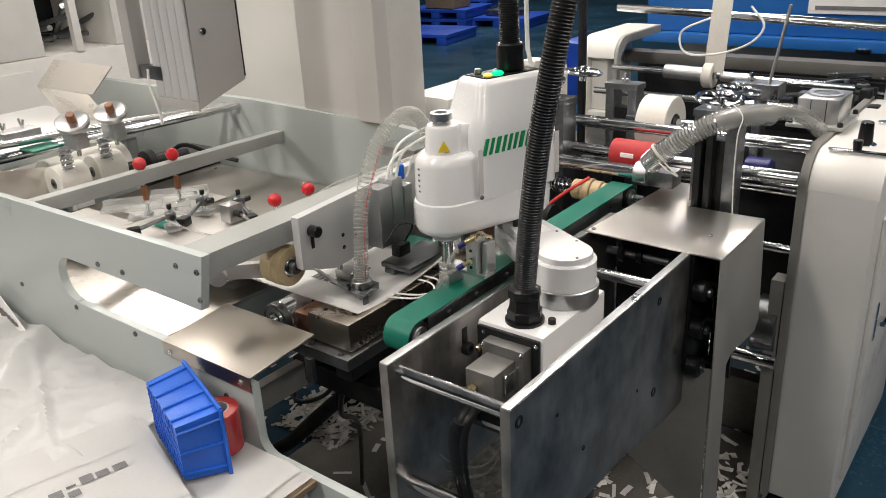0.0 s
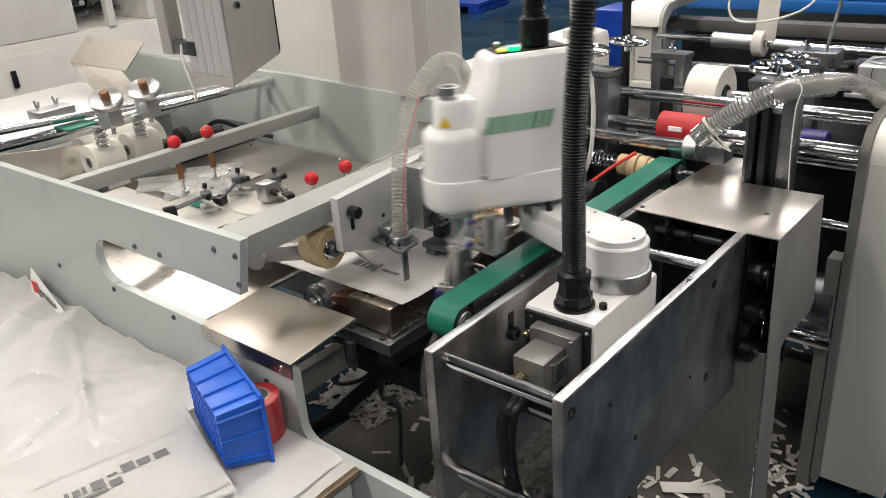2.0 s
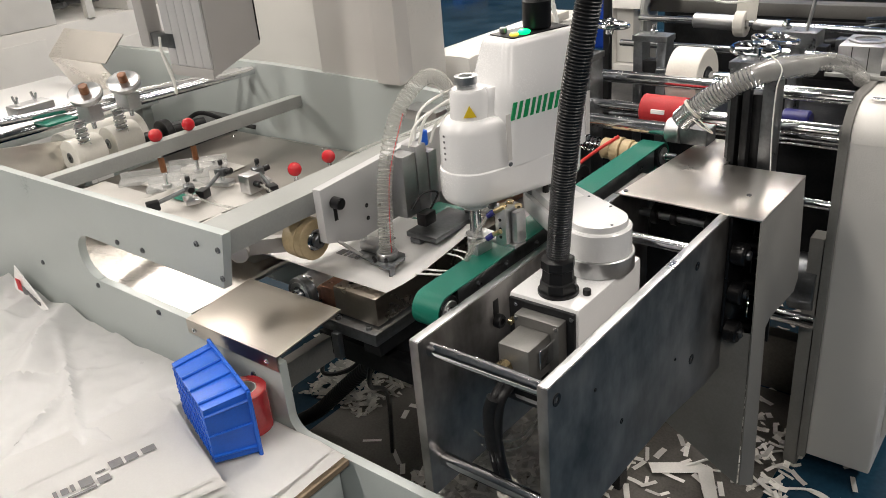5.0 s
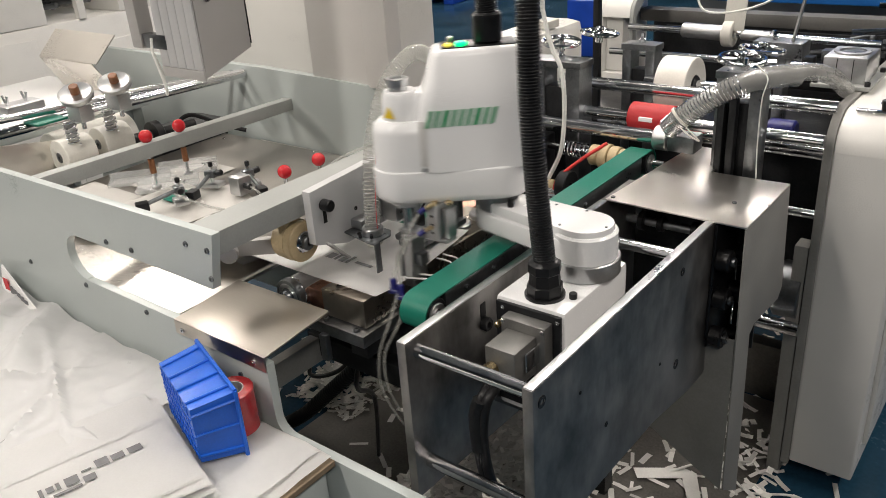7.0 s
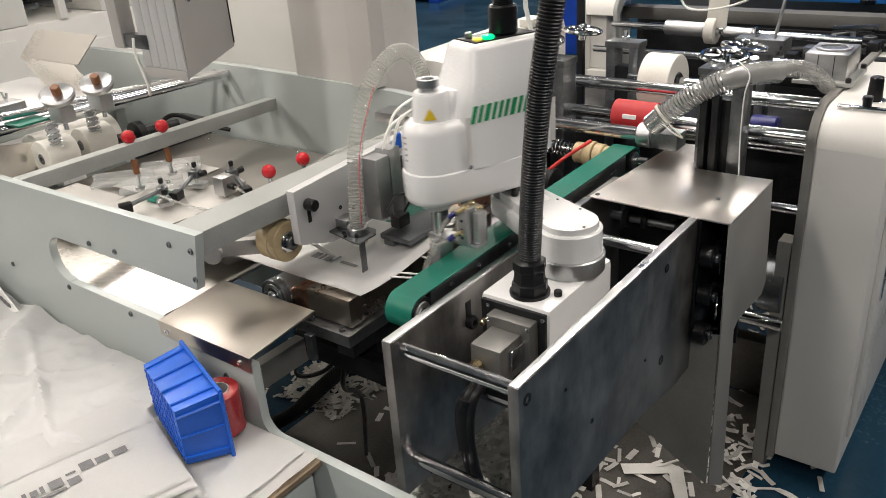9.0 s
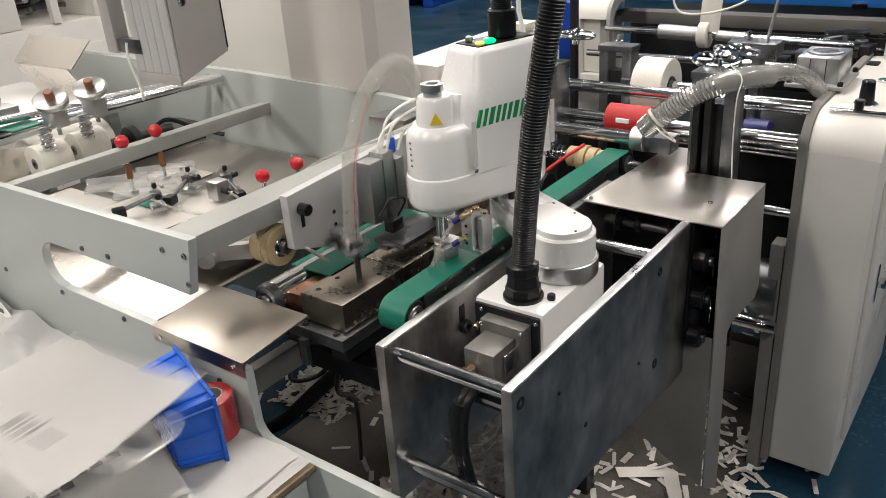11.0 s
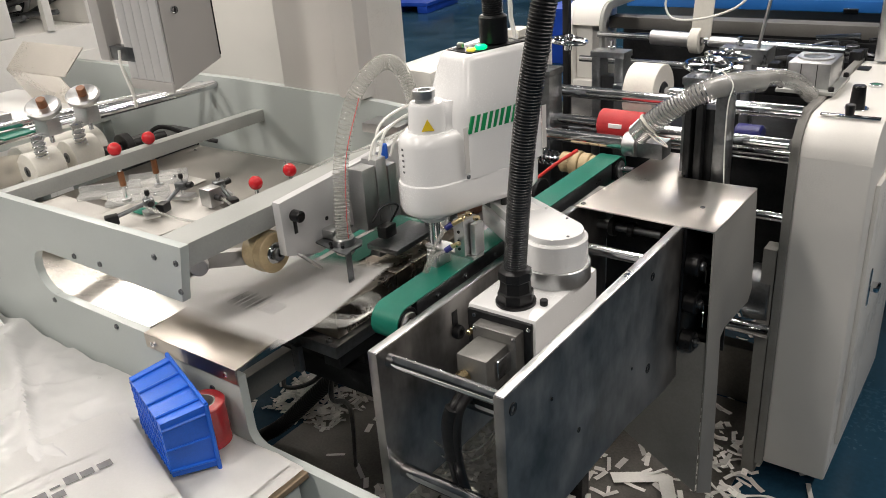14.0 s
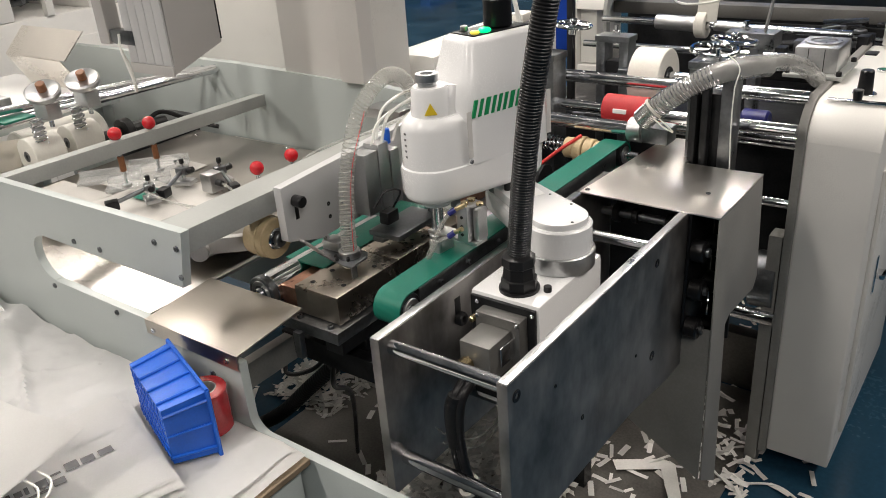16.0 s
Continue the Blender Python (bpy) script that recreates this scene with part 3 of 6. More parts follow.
for off in (0.0, 0.024):
    p, q, r = held((-1.026 + off * 0.3, 1.250 - off, 0.990 - off * 1.8), (-1.046 + off * 0.3, 1.240 - off * 0.6, 0.978 - off * 1.8), (-1.058 + off * 0.3, 1.232 - off * 0.6, 0.968 - off * 1.8))
    part("elbow", cyl(p, q, 0.0052, 10, chamfer=0.001), M_BRASS, tool, "brass elbow", local=True)
    part("fitting", cyl(q, r, 0.0062, 12, chamfer=0.0015), M_NAVY, tool, "dark blue push-in fitting", local=True)
    path = held((-1.058 + off * 0.3, 1.232 - off * 0.6, 0.968 - off * 1.8), (-1.070, 1.212 - off * 0.3, 0.938 - off), (-1.083 + off * 0.3, 1.200, 0.900), (-1.098 + off * 0.3, 1.195, 0.864), (-1.095 + off * 0.8, 1.172, 0.826 - off * 0.4))
    part("air_tube", tube(smooth_path(path, 24), 0.0042, 8), M_CLEAR, tool, "clear air tube", local=True)
    p, q = held((-1.095 + off * 0.8, 1.172, 0.830 - off * 0.4), (-1.093 + off * 0.8, 1.170, 0.806 - off * 0.4))
    f = part("fitting", cyl(p, q, 0.0072, 14, chamfer=0.002), M_NAVY, tool, "dark blue push-in fitting", local=True)
    p, q = held((-1.106 + off * 0.8, 1.166, 0.800 - off * 0.4), (-1.080 + off * 0.8, 1.174, 0.800 - off * 0.4))
    part("tee_body", cyl(p, q, 0.0070, 14, chamfer=0.003), M_NAVY, f, local=True)
    path = held((-1.082 + off * 0.8, 1.17, 0.80 - off * 0.4), (-1.035 + off, 1.09, 0.785), (-1.042 + off * 0.6, 1.055, 0.715), (-1.035 + off, 1.05, 0.625), (-0.995 + off * 0.5, 1.09, 0.515 + off), (-0.955, 1.18, 0.47 + off), (-0.945, 1.28, 0.56))
    part("air_tube", tube(smooth_path(path, 40), 0.0024, 8), M_CLEAR, tool, "clear air tube", local=True)

# conduit from the base up to the forearm
gx, gy = -0.722, 1.235
g = part("base_gland", lathe([(0, 0), (0.040, 0), (0.040, 0.006), (0, 0.006)], Matrix.Translation((gx, gy, BZ)), 24), M_BLACK, robot)
part("gland_nut", lathe([(0, 0), (0.036, 0), (0.036, 0.02), (0.032, 0.022), (0.030, 0.045), (0.033, 0.048), (0.033, 0.065), (0.025, 0.07), (0, 0.07)], Matrix.Translation((gx, gy, BZ + 0.006)), 8), M_BLACK, g)
cond = part("conduit", ribbed([V((0, 0, 0)), V((0.0, 0.0, 0.14)), V((0.005, 0.0, 0.30)), V((0.02, 0.0, 0.46)), V((0.02, 0.03, 0.62)), V((-0.03, 0.09, 0.76)), V((-0.1, 0.13, 0.80)), V((-0.16, 0.14, 0.74))], 0.0225), M_BLACK, robot,
            "black corrugated conduit", local=True)

# ---- motion of the robot: share of the way out, time by time ----
CENTRES = (0.545, 2.18, 3.81, 5.46, 7.13, 8.675, 10.30, 11.925, 13.50, 15.13)
SWING = ((-0.45, 0), (-0.35, 0.0), (-0.25, 0.13), (-0.15, 0.55), (-0.05, 0.96), (0.0, 1.0), (0.06, 0.985), (0.15, 0.80), (0.25, 0.28), (0.35, 0.06), (0.45, 0.0))


def swing_rows():
    rows = [(0.0, 0.0)]
    for c in CENTRES:
        rows += [(c + dt, k) for dt, k in SWING]
    return rows + [(16.0, 0.0)]


def robot_motion():
    origin = Matrix.Translation(ROBOT_BASE).inverted()
    up, fo, to, co = [], [], [], []
    for t, k in swing_rows():
        a, b = 148.4 + (182 - 148.4) * k, 254 + (208 - 254) * k
        j2 = J1 + L1 * V((math.cos(radians(a)), math.sin(radians(a))))
        q = j2 + L2 * V((math.cos(radians(b)), math.sin(radians(b))))
        up.append((t, origin @ pose(J1.x, J1.y, 0.897, 0, 0, a)))
        fo.append((t, origin @ pose(j2.x, j2.y, 0.980, 0, 0, b)))
        to.append((t, origin @ pose(q.x, q.y, 0.980, 0, 0, 196 + 4 * k)))
        co.append((t, origin @ pose(gx, gy, BZ + 0.07, -6 * k, 5.5 - 19.5 * k, 0)))
    for ob, rows in ((upper, up), (fore, fo), (tool, to), (cond, co)):
        walk(ob, rows)

# ---- robot details ----
con = part("connector", box((-0.757, 1.075, 0.735), (-0.690, 1.150, 0.815), 0.004), M_CAST, robot, "grey die-cast cable connector")
part("connector_frame", box((-0.770, 1.150, 0.725), (-0.672, 1.180, 0.835), 0.003), M_CAST, con)
part("latch", box((-0.689, 1.105, 0.76), (-0.684, 1.155, 0.80), 0.002), M_CHROME, con)
part("latch", box((-0.763, 1.105, 0.76), (-0.758, 1.155, 0.80), 0.002), M_CHROME, con)
part("cable_gland", cyl((-0.738, 1.045, 0.772), (-0.738, 1.075, 0.772), 0.015, 8, chamfer=0.003), M_BRASS, con, "brass cable gland")
part("air_fitting", cyl((-0.778, 1.145, 0.815), (-0.778, 1.168, 0.815), 0.0065, 12, chamfer=0.002), M_BRASS, robot)
part("air_fitting", cyl((-0.778, 1.150, 0.775), (-0.778, 1.180, 0.775), 0.008, 12, chamfer=0.002), M_CHROME, robot)
for x, z in ((-0.784, 0.838), (-0.662, 0.838), (-0.662, 0.64), (-0.765, 0.828), (-0.677, 0.828)):
    part("screw", bolt((x, 1.180 if abs(z - 0.828) > 0.002 else 1.150, z), (0, -1, 0), 0.0045, 0.003), M_CHROME, robot)
for k, off in enumerate((0.0, 0.014)):
    pts = [V((-0.728 + off, 1.05, 0.755)), V((-0.735 + off, 1.02, 0.72)), V((-0.742 + off, 1.02, 0.62)), V((-0.73 + off, 1.04, 0.50)), V((-0.70 + off, 1.10, 0.36)), V((-0.70 + off, 1.16, 0.2)), V((-0.75 + off, 1.3, FLOOR + 0.03))]
    part("cable", tube(smooth_path(pts, 40), 0.010, 10), M_BLACK, robot, "black power cable")
part("cable_sleeve", tube(smooth_path([V((-0.731, 1.02, 0.735)), V((-0.738, 1.014, 0.70)), V((-0.738, 1.018, 0.62))], 16), 0.0150, 12), M_DARK, robot, "grey cable sleeve")
part("cable_tie", ring((-0.728, 1.035, 0.515), (-0.724, 1.041, 0.505), 0.016, 0.024, 16), M_WHITE_PL, robot)

# ---- drive under the cover ----
drive = thing("drive_gear_train", (-0.7, 1.85, 0.5), "oily black gears and shafts under the cover, with dark boards as shade", "gear train")
for y, z, r, x0, x1 in ((1.85, 0.765, 0.011, -0.845, -0.596), (1.95, 0.72, 0.012, -0.845, -0.596), (2.0, 0.80, 0.010, -0.845, -0.596)):
    part("shaft", cyl((x0, y, z), (x1, y, z), r, 16, chamfer=0.001), M_GUN, drive)
for x, r in ((-0.80, 0.026), (-0.75, 0.020), (-0.66, 0.024), (-0.62, 0.018)):
    bm = ring((x - 0.008, 1.85, 0.765), (x + 0.008, 1.85, 0.765), 0.010, r, 20)
    part("gear", bm, M_DARK, drive)
# dark backing that stands for the shade behind the gears
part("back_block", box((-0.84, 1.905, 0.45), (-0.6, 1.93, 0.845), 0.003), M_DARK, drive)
for y, z in ((1.748, 0.755), (1.748, 0.654), (1.738, 0.553), (1.855, 0.725), (1.855, 0.625), (1.85, 0.50)):
    kb = part("bolt", cyl((-0.566, y, z), (-0.532, y, z), 0.027, 20, chamfer=0.004), M_BLACK, drive, "glossy black spacer with a socket screw")
    part("screw_head", ring((-0.532, y, z), (-0.523, y, z), 0.006, 0.0115, 16), M_GUN, kb)
# dark plate and black board added as the shadow beyond the plate's end
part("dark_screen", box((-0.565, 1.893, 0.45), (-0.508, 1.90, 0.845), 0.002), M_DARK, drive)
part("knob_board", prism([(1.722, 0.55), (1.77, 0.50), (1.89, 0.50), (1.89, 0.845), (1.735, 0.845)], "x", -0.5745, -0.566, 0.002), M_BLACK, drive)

# ---- green belt conveyor ----
conv = thing("belt_conveyor", (-0.9, 1.55, FLOOR), "narrow green belt conveyor beside the steel plate", "conveyor")
X0, X1, YN, YF = -0.945, -0.880, 1.092, 2.06
loop = arc(YN, 0.835, 0.037, 270, 90, 10) + arc(YF, 0.842, 0.037, 90, -90, 10)
inner = arc(YN, 0.835, 0.034, 270, 90, 10) + arc(YF, 0.842, 0.034, 90, -90, 10)
bm = bmesh.new()
rows = []
for x in (X0, X1):
    rows.append([bm.verts.new((x, u, v)) for u, v in loop])
    rows.append([bm.verts.new((x, u, v)) for u, v in inner])
n = len(loop)
for A, B in ((0, 1), (1, 3), (3, 2), (2, 0)):
    for i in range(n):
        bm.faces.new((rows[A][i], rows[A][(i + 1) % n], rows[B][(i + 1) % n], rows[B][i]))
part("belt", bm, M_BELT, conv, "smooth green belt")
for y, z in ((YN, 0.835), (YF, 0.842)):
    pu = part("pulley", ring((X0 + 0.004, y, z), (X1 - 0.002, y, z), 0.012, 0.0338, 28), M_DARK, conv)
    part("axle", cyl((X0 - 0.01, y, z), (-0.846, y, z), 0.010, 16, chamfer=0.001), M_CHROME, pu)
    part("bearing", ring((X1 - 0.002, y, z), (X1 + 0.003, y, z), 0.012, 0.024, 24), M_ALU, pu)
part("support_bar", box((X0 + 0.008, YN + 0.04, 0.815), (X1 - 0.008, YF - 0.04, 0.868), 0.002), M_GUN, conv)
part("inner_rail", box((-0.868, 1.14, 0.800), (-0.8665, 1.90, 0.838), 0.0004), M_ALU, conv)
for y in (1.2, 1.3, 1.42, 1.55, 1.7):
    part("bolt", bolt((X1 - 0.008, y, 0.845), (1, 0, 0), 0.006, 0.006), M_GUN, conv)
part("stand", box((-0.93, 1.84, FLOOR), (-0.885, 1.89, 0.815), 0.003), M_DARK, conv)

# ---- sealing block and its roller ----
# press line enlarged about the camera, to fit the same view further back
STAGE = Matrix.Translation((-0.0005, -0.001, -0.0486)) @ Matrix.Scale(1.03, 4)
seal = thing("sealing_bench", (-1.1, 1.3, -0.097), "worn stainless sealing block on a dark machine bed", "machine bench")
for y0, y1 in ((1.07, 1.27), (1.272, 1.60)):
    part("block", box((-1.182, y0, 0.757), (-1.058, y1, 0.822), 0.003), M_BLOCK, seal, "worn stainless steel block")
part("bed", box((-1.30, 1.045, 0.725), (-1.045, 1.88, 0.753), 0.002), M_GUN, seal)
part("bed_rail", box((-1.10, 1.06, 0.69), (-1.052, 1.88, 0.724), 0.002), M_DARK, seal)
part("bracket", box((-1.165, 1.030, 0.668), (-1.145, 1.0445, 0.732), 0.002), M_GUN, seal)
part("copper_strip", box((-1.238, 1.08, 0.7535), (-1.184, 1.85, 0.805), 0.004), M_COPPER, seal, "reddish copper strip")
part("green_strip", box((-1.30, 1.16, 0.818), (-1.17, 1.55, 0.822), 0.001), M_BELT, seal)
roll = part("roller", cyl((-1.272, 1.070, 0.785), (-1.272, 1.50, 0.785), 0.038, 32, chamfer=0.002), M_CHROME, seal, "chrome feed roller")
part("bearing", ring((-1.272, 1.052, 0.785), (-1.272, 1.0698, 0.785), 0.016, 0.0395, 32), M_GUN, roll)
part("seal_ring", ring((-1.272, 1.0505, 0.785), (-1.272, 1.0519, 0.785), 0.020, 0.030, 28), M_ALU, roll)
part("axle", cyl((-1.272, 1.020, 0.785), (-1.272, 1.052, 0.785), 0.015, 18, chamfer=0.001), M_CHROME, roll)
part("axle_screw", cyl((-1.272, 1.034, 0.799), (-1.272, 1.034, 0.802), 0.004, 8), M_BLACK, roll)
for x, y in ((-1.155, 1.10), (-1.085, 1.12), (-1.155, 1.16), (-1.085, 1.22), (-1.15, 1.34), (-1.085, 1.40), (-1.15, 1.48), (-1.085, 1.54)):
    part("hole", ring((x, y, 0.8221), (x, y, 0.8228), 0.001, 0.006, 14), M_BLACK, seal)
for x, y in ((-1.075, 1.058), (-1.165, 1.058)):
    part("bolt", bolt((x, y, 0.753), (0, 0, 1), 0.007, 0.007), M_GUN, seal)
part("cross_beam", box((-1.30, 1.11, 0.60), (-1.01, 1.15, 0.655), 0.003), M_DARK, seal)
part("leg", box((-1.20, 1.80, -0.097), (-1.14, 1.86, 0.714), 0.003), M_DARK, seal)
part("leg", box((-1.28, 1.60, -0.097), (-1.21, 1.67, 0.715), 0.003), M_DARK, seal)
part("valve_block", box((-1.18, 1.14, 0.60), (-1.06, 1.26, 0.70), 0.006), M_BLACK, seal)

STAGE_PRESS, STAGE = STAGE, Matrix()
CORRUGATED = [(-1.06, 1.38, 0.60), (-1.18, 1.43, 0.55), (-1.327, 1.491, 0.45), (-1.559, 1.576, 0.25), (-1.763, 1.569, 0.05), (-1.909, 1.547, -0.10), (-2.0, 1.50, -0.165)]
# cables under the bench
for pts, r, nm, lab in (([(-1.24, 1.28, 0.68), (-1.259, 1.22, 0.595), (-1.276, 1.22, 0.536), (-1.335, 1.22, 0.469), (-1.425, 1.22, 0.42), (-1.468, 1.24, 0.425), (-1.50, 1.35, 0.50)], 0.006, "cable", "thin black cable hanging under the bench"),
                        ([(-1.22, 1.32, 0.70), (-1.25, 1.26, 0.60), (-1.288, 1.25, 0.489), (-1.324, 1.27, 0.389), (-1.40, 1.40, 0.25), (-1.6, 1.58, -0.17)], 0.007, "cable", "thin black cable hanging under the bench"),
                        (CORRUGATED, 0.026, "corrugated_hose", "black corrugated hose lying on the steel sheet")):
    p = [V(q) for q in pts]
    solo(nm, ribbed(p, r, 0.011, 0.004, 12) if r > 0.02 else tube(smooth_path(p, 30), r, 8), M_BLACK, lab, "cable")

# ---- pressing head with the wheel ----
STAGE = STAGE_PRESS
press = thing("pressing_head", (-1.2, 1.3, 0.82), "grey machined pressing plate with a tan guide wheel", "machine head")
part("plate", prism([(1.082, 1.035), (1.082, 0.915), (1.175, 0.885), (1.60, 0.90), (1.60, 1.062)], "x", -1.212, -1.190, 0.0015), M_CTRL_LIGHT, press)
part("spacer", cyl((-1.30, 1.12, 1.0), (-1.212, 1.12, 1.0), 0.014, 20, chamfer=0.001), M_CHROME, press)
part("knob", cyl((-1.190, 1.115, 0.998), (-1.165, 1.115, 0.998), 0.013, 16, chamfer=0.002), M_BLACK, press)
for y, z in ((1.21, 0.955), (1.21, 0.925), (1.25, 0.94), (1.40, 0.98), (1.45, 0.95), (1.43, 0.93), (1.50, 0.99)):
    part("hole", ring((-1.190, y, z), (-1.1893, y, z), 0.001, 0.005, 12), M_BLACK, press)
part("strut", bar((-1.184, 1.112, 0.912), (-1.180, 1.160, 0.862), 0.024, 0.005), M_CTRL, press, "bent flat steel strut")
part("slot", box((-1.190, 1.112, 0.955), (-1.1892, 1.122, 0.985), 0.0003), M_BLACK, press)
wh = part("guide_wheel", ring((-1.288, 1.085, 0.914), (-1.230, 1.085, 0.914), 0.024, 0.045, 32), M_TAN, press, "tan polyurethane wheel")
part("groove", ring((-1.264, 1.085, 0.914), (-1.250, 1.085, 0.914), 0.044, 0.0462, 32), M_TAN, wh)
part("hub", ring((-1.250, 1.085, 0.914), (-1.226, 1.085, 0.914), 0.006, 0.0238, 24), M_CHROME, wh)
part("hub_face", ring((-1.2258, 1.085, 0.914), (-1.214, 1.085, 0.914), 0.006, 0.016, 20), M_GUN, wh)
part("wheel_arm", bar((-1.35, 0.985, 0.93), (-1.265, 1.10, 0.915), 0.02, 0.035), M_CTRL, press)
part("pivot", cyl((-1.34, 0.97, 0.912), (-1.325, 0.955, 0.912), 0.02, 16, chamfer=0.002), M_CTRL, press)
for y0, y1, z0, z1 in ((1.29, 1.335, 0.90, 1.045), (1.338, 1.375, 0.88, 1.055), (1.38, 1.41, 0.90, 1.03)):
    part("air_cylinder", box((-1.188, y0, z0), (-1.145, y1, z1), 0.003), M_ALU, press, "square aluminium air cylinder")
part("sensor", box((-1.142, 1.315, 0.875), (-1.115, 1.355, 0.905), 0.004), M_BLACK, press, "black sensor body")
part("sensor_wire", tube(smooth_path([V((-1.13, 1.35, 0.90)), V((-1.11, 1.36, 0.945)), V((-1.13, 1.33, 0.95)), V((-1.14, 1.30, 0.92))], 20), 0.0025, 6), M_BLACK, press)
part("press_foot", box((-1.165, 1.30, 0.848), (-1.075, 1.46, 0.862), 0.004), M_GUN, press, "dark steel press foot")
part("press_foot", box((-1.155, 1.30, 0.835), (-1.125, 1.34, 0.848), 0.003), M_GUN, press)
for y, x in ((1.46, -1.10), (1.54, -1.09)):
    part("piston", cyl((x, y, 0.835), (x, y, 0.93), 0.012, 16, chamfer=0.001), M_GUN, press)
    part("piston_flange", cyl((x, y, 0.830), (x, y, 0.845), 0.030, 20, chamfer=0.003), M_ALU, press)
for dx, dy, lz in ((0, 0, 0), (0.012, 0.02, 0.01), (0.02, 0.05, -0.01), (-0.012, 0.03, 0.02), (0.03, 0.08, 0.0)):
    part("air_tube", tube(smooth_path([V((-1.165 + dx, 1.34 + dy, 1.05)), V((-1.16 + dx, 1.37 + dy, 1.10 + lz)), V((-1.14 + dx, 1.46 + dy, 1.125 + lz)), V((-1.16 + dx, 1.62, 1.10 + lz)), V((-1.2, 1.85, 1.0))], 24), 0.0035, 7), M_TUBE, press, "milky air tube")
part("fitting", cyl((-1.165, 1.395, 1.04), (-1.165, 1.395, 1.075), 0.008, 12, chamfer=0.002), M_BLUE, press, "blue push-in fitting")

# clear suction hose over the press
hp = [V((-1.125, 1.19, 0.855)), V((-1.125, 1.195, 0.93)), V((-1.135, 1.225, 1.04)), V((-1.15, 1.30, 1.145)), V((-1.15, 1.39, 1.195)), V((-1.15, 1.46, 1.17)), V((-1.15, 1.50, 1.08)), V((-1.15, 1.51, 0.98))]
hose = thing("suction_hose", (-1.125, 1.19, 0.835), "clear spiral-ribbed suction hose arching over the press", "hose")
part("hose_wall", tube(smooth_path(hp, 60), 0.0165, 14), M_HOSE, hose)
part("spiral", coil(hp, 0.0168, 0.0010, 90, 4, 10), M_HOSE_RIB, hose)
part("red_line", tube(smooth_path([p + V((0.0168, -0.004, 0)) for p in hp[:4]], 30), 0.0008, 5), M_INK_RED, hose)
cl = part("clamp", ring((-1.125, 1.19, 0.851), (-1.125, 1.19, 0.868), 0.0155, 0.0235, 24), M_ALU, hose, "aluminium clamp collar")
part("clamp_screw", cyl((-1.110, 1.168, 0.859), (-1.102, 1.160, 0.859), 0.004, 10, chamfer=0.0008), M_BLACK, cl)
part("cup", cyl((-1.125, 1.19, 0.828), (-1.125, 1.19, 0.8465), 0.020, 24, chamfer=0.003), M_WHITE_PL, hose, "white nylon suction cup")
ho = part("holder", prism([(-1.205, 1.170), (-1.105, 1.150), (-1.088, 1.150), (-1.088, 1.205), (-1.105, 1.225), (-1.205, 1.232)], "z", 0.847, 0.8508, 0.0006), M_GUN, hose, "thin steel holder plate")
for x, y in ((-1.150, 1.172), (-1.140, 1.165), (-1.135, 1.160)):
    part("screw", bolt((x, y, 0.851), (0, 0, 1), 0.0042, 0.005), M_BLACK, ho)
part("tab", box((-1.0878, 1.150, 0.782), (-1.0845, 1.166, 0.850), 0.0005), M_GUN, hose, "thin steel tab")
part("pin_block", box((-1.208, 1.190, 0.8512), (-1.158, 1.228, 0.872), 0.003), M_ALU, hose)
for y in (1.20, 1.268):
    part("guide_pin", cyl((-1.201, y, 0.8725 if y < 1.25 else 0.851), (-1.201, y, 0.955), 0.0075, 14, chamfer=0.001), M_CHROME, hose)
part("pin_foot", box((-1.208, 1.2282, 0.847), (-1.18, 1.28, 0.8508), 0.001), M_GUN, hose)

STAGE = Matrix()

# ---- feeder table details ----


def ball_knob(at, z_low):
    x, y, z = at
    k = thing("ball_knob", (x, y, z_low), "glossy red ball knob on a brown and steel spindle", "knob", "red ball knobs")
    part("ball", lathe([(0, -0.0195)] + [(0.0195 * math.cos(radians(a)), 0.0195 * math.sin(radians(a))) for a in range(-75, 90, 15)] + [(0, 0.0195)], Matrix.Translation(at), 20), M_RED, k)
    part("neck", cyl((x, y, z - 0.066), (x, y, z - 0.018), 0.006, 10), M_CHROME, k)
    part("sleeve", cyl((x, y, z - 0.110), (x, y, z - 0.066), 0.009, 12, chamfer=0.001), M_BROWN, k)
    part("spindle", cyl((x, y, min(z_low, z - 0.115)), (x, y, z - 0.110), 0.005, 10), M_CHROME, k)
    part("foot", cyl((x, y, z_low), (x, y, z_low + 0.010), 0.014, 16, chamfer=0.002), M_ALU, k)
    return k


for at, zl in (((-2.045, 1.255, 0.988), 0.83), ((-2.066, 1.381, 0.982), 0.83), ((-1.648, 1.405, 0.90), 0.806), ((-1.638, 1.524, 0.90), 0.806)):
    ball_knob(at, zl)


def clear_holder(x, y, z, turn):
    c = thing("hold_down_plate", (x, y, z), "clear acrylic hold-down plate on the feeder table", "plate", "hold-down plates", turn=(0, 0, turn))
    part("plate", box((-0.03, -0.09, 0.0), (0.03, 0.09, 0.012), 0.002), M_ACRYLIC, c, local=True)
    part("rib", box((-0.03, -0.09, 0.012), (-0.02, 0.09, 0.030), 0.002), M_ACRYLIC, c, local=True)
    part("bolt", bolt((0.005, 0.05, 0.012), (0, 0, 1), 0.006, 0.008), M_CHROME, c, local=True)
    return c


clear_holder(-2.19, 1.29, 0.813, -42)
clear_holder(-2.06, 1.30, 0.813, -42)
clear_holder(-2.14, 1.43, 0.813, -42)


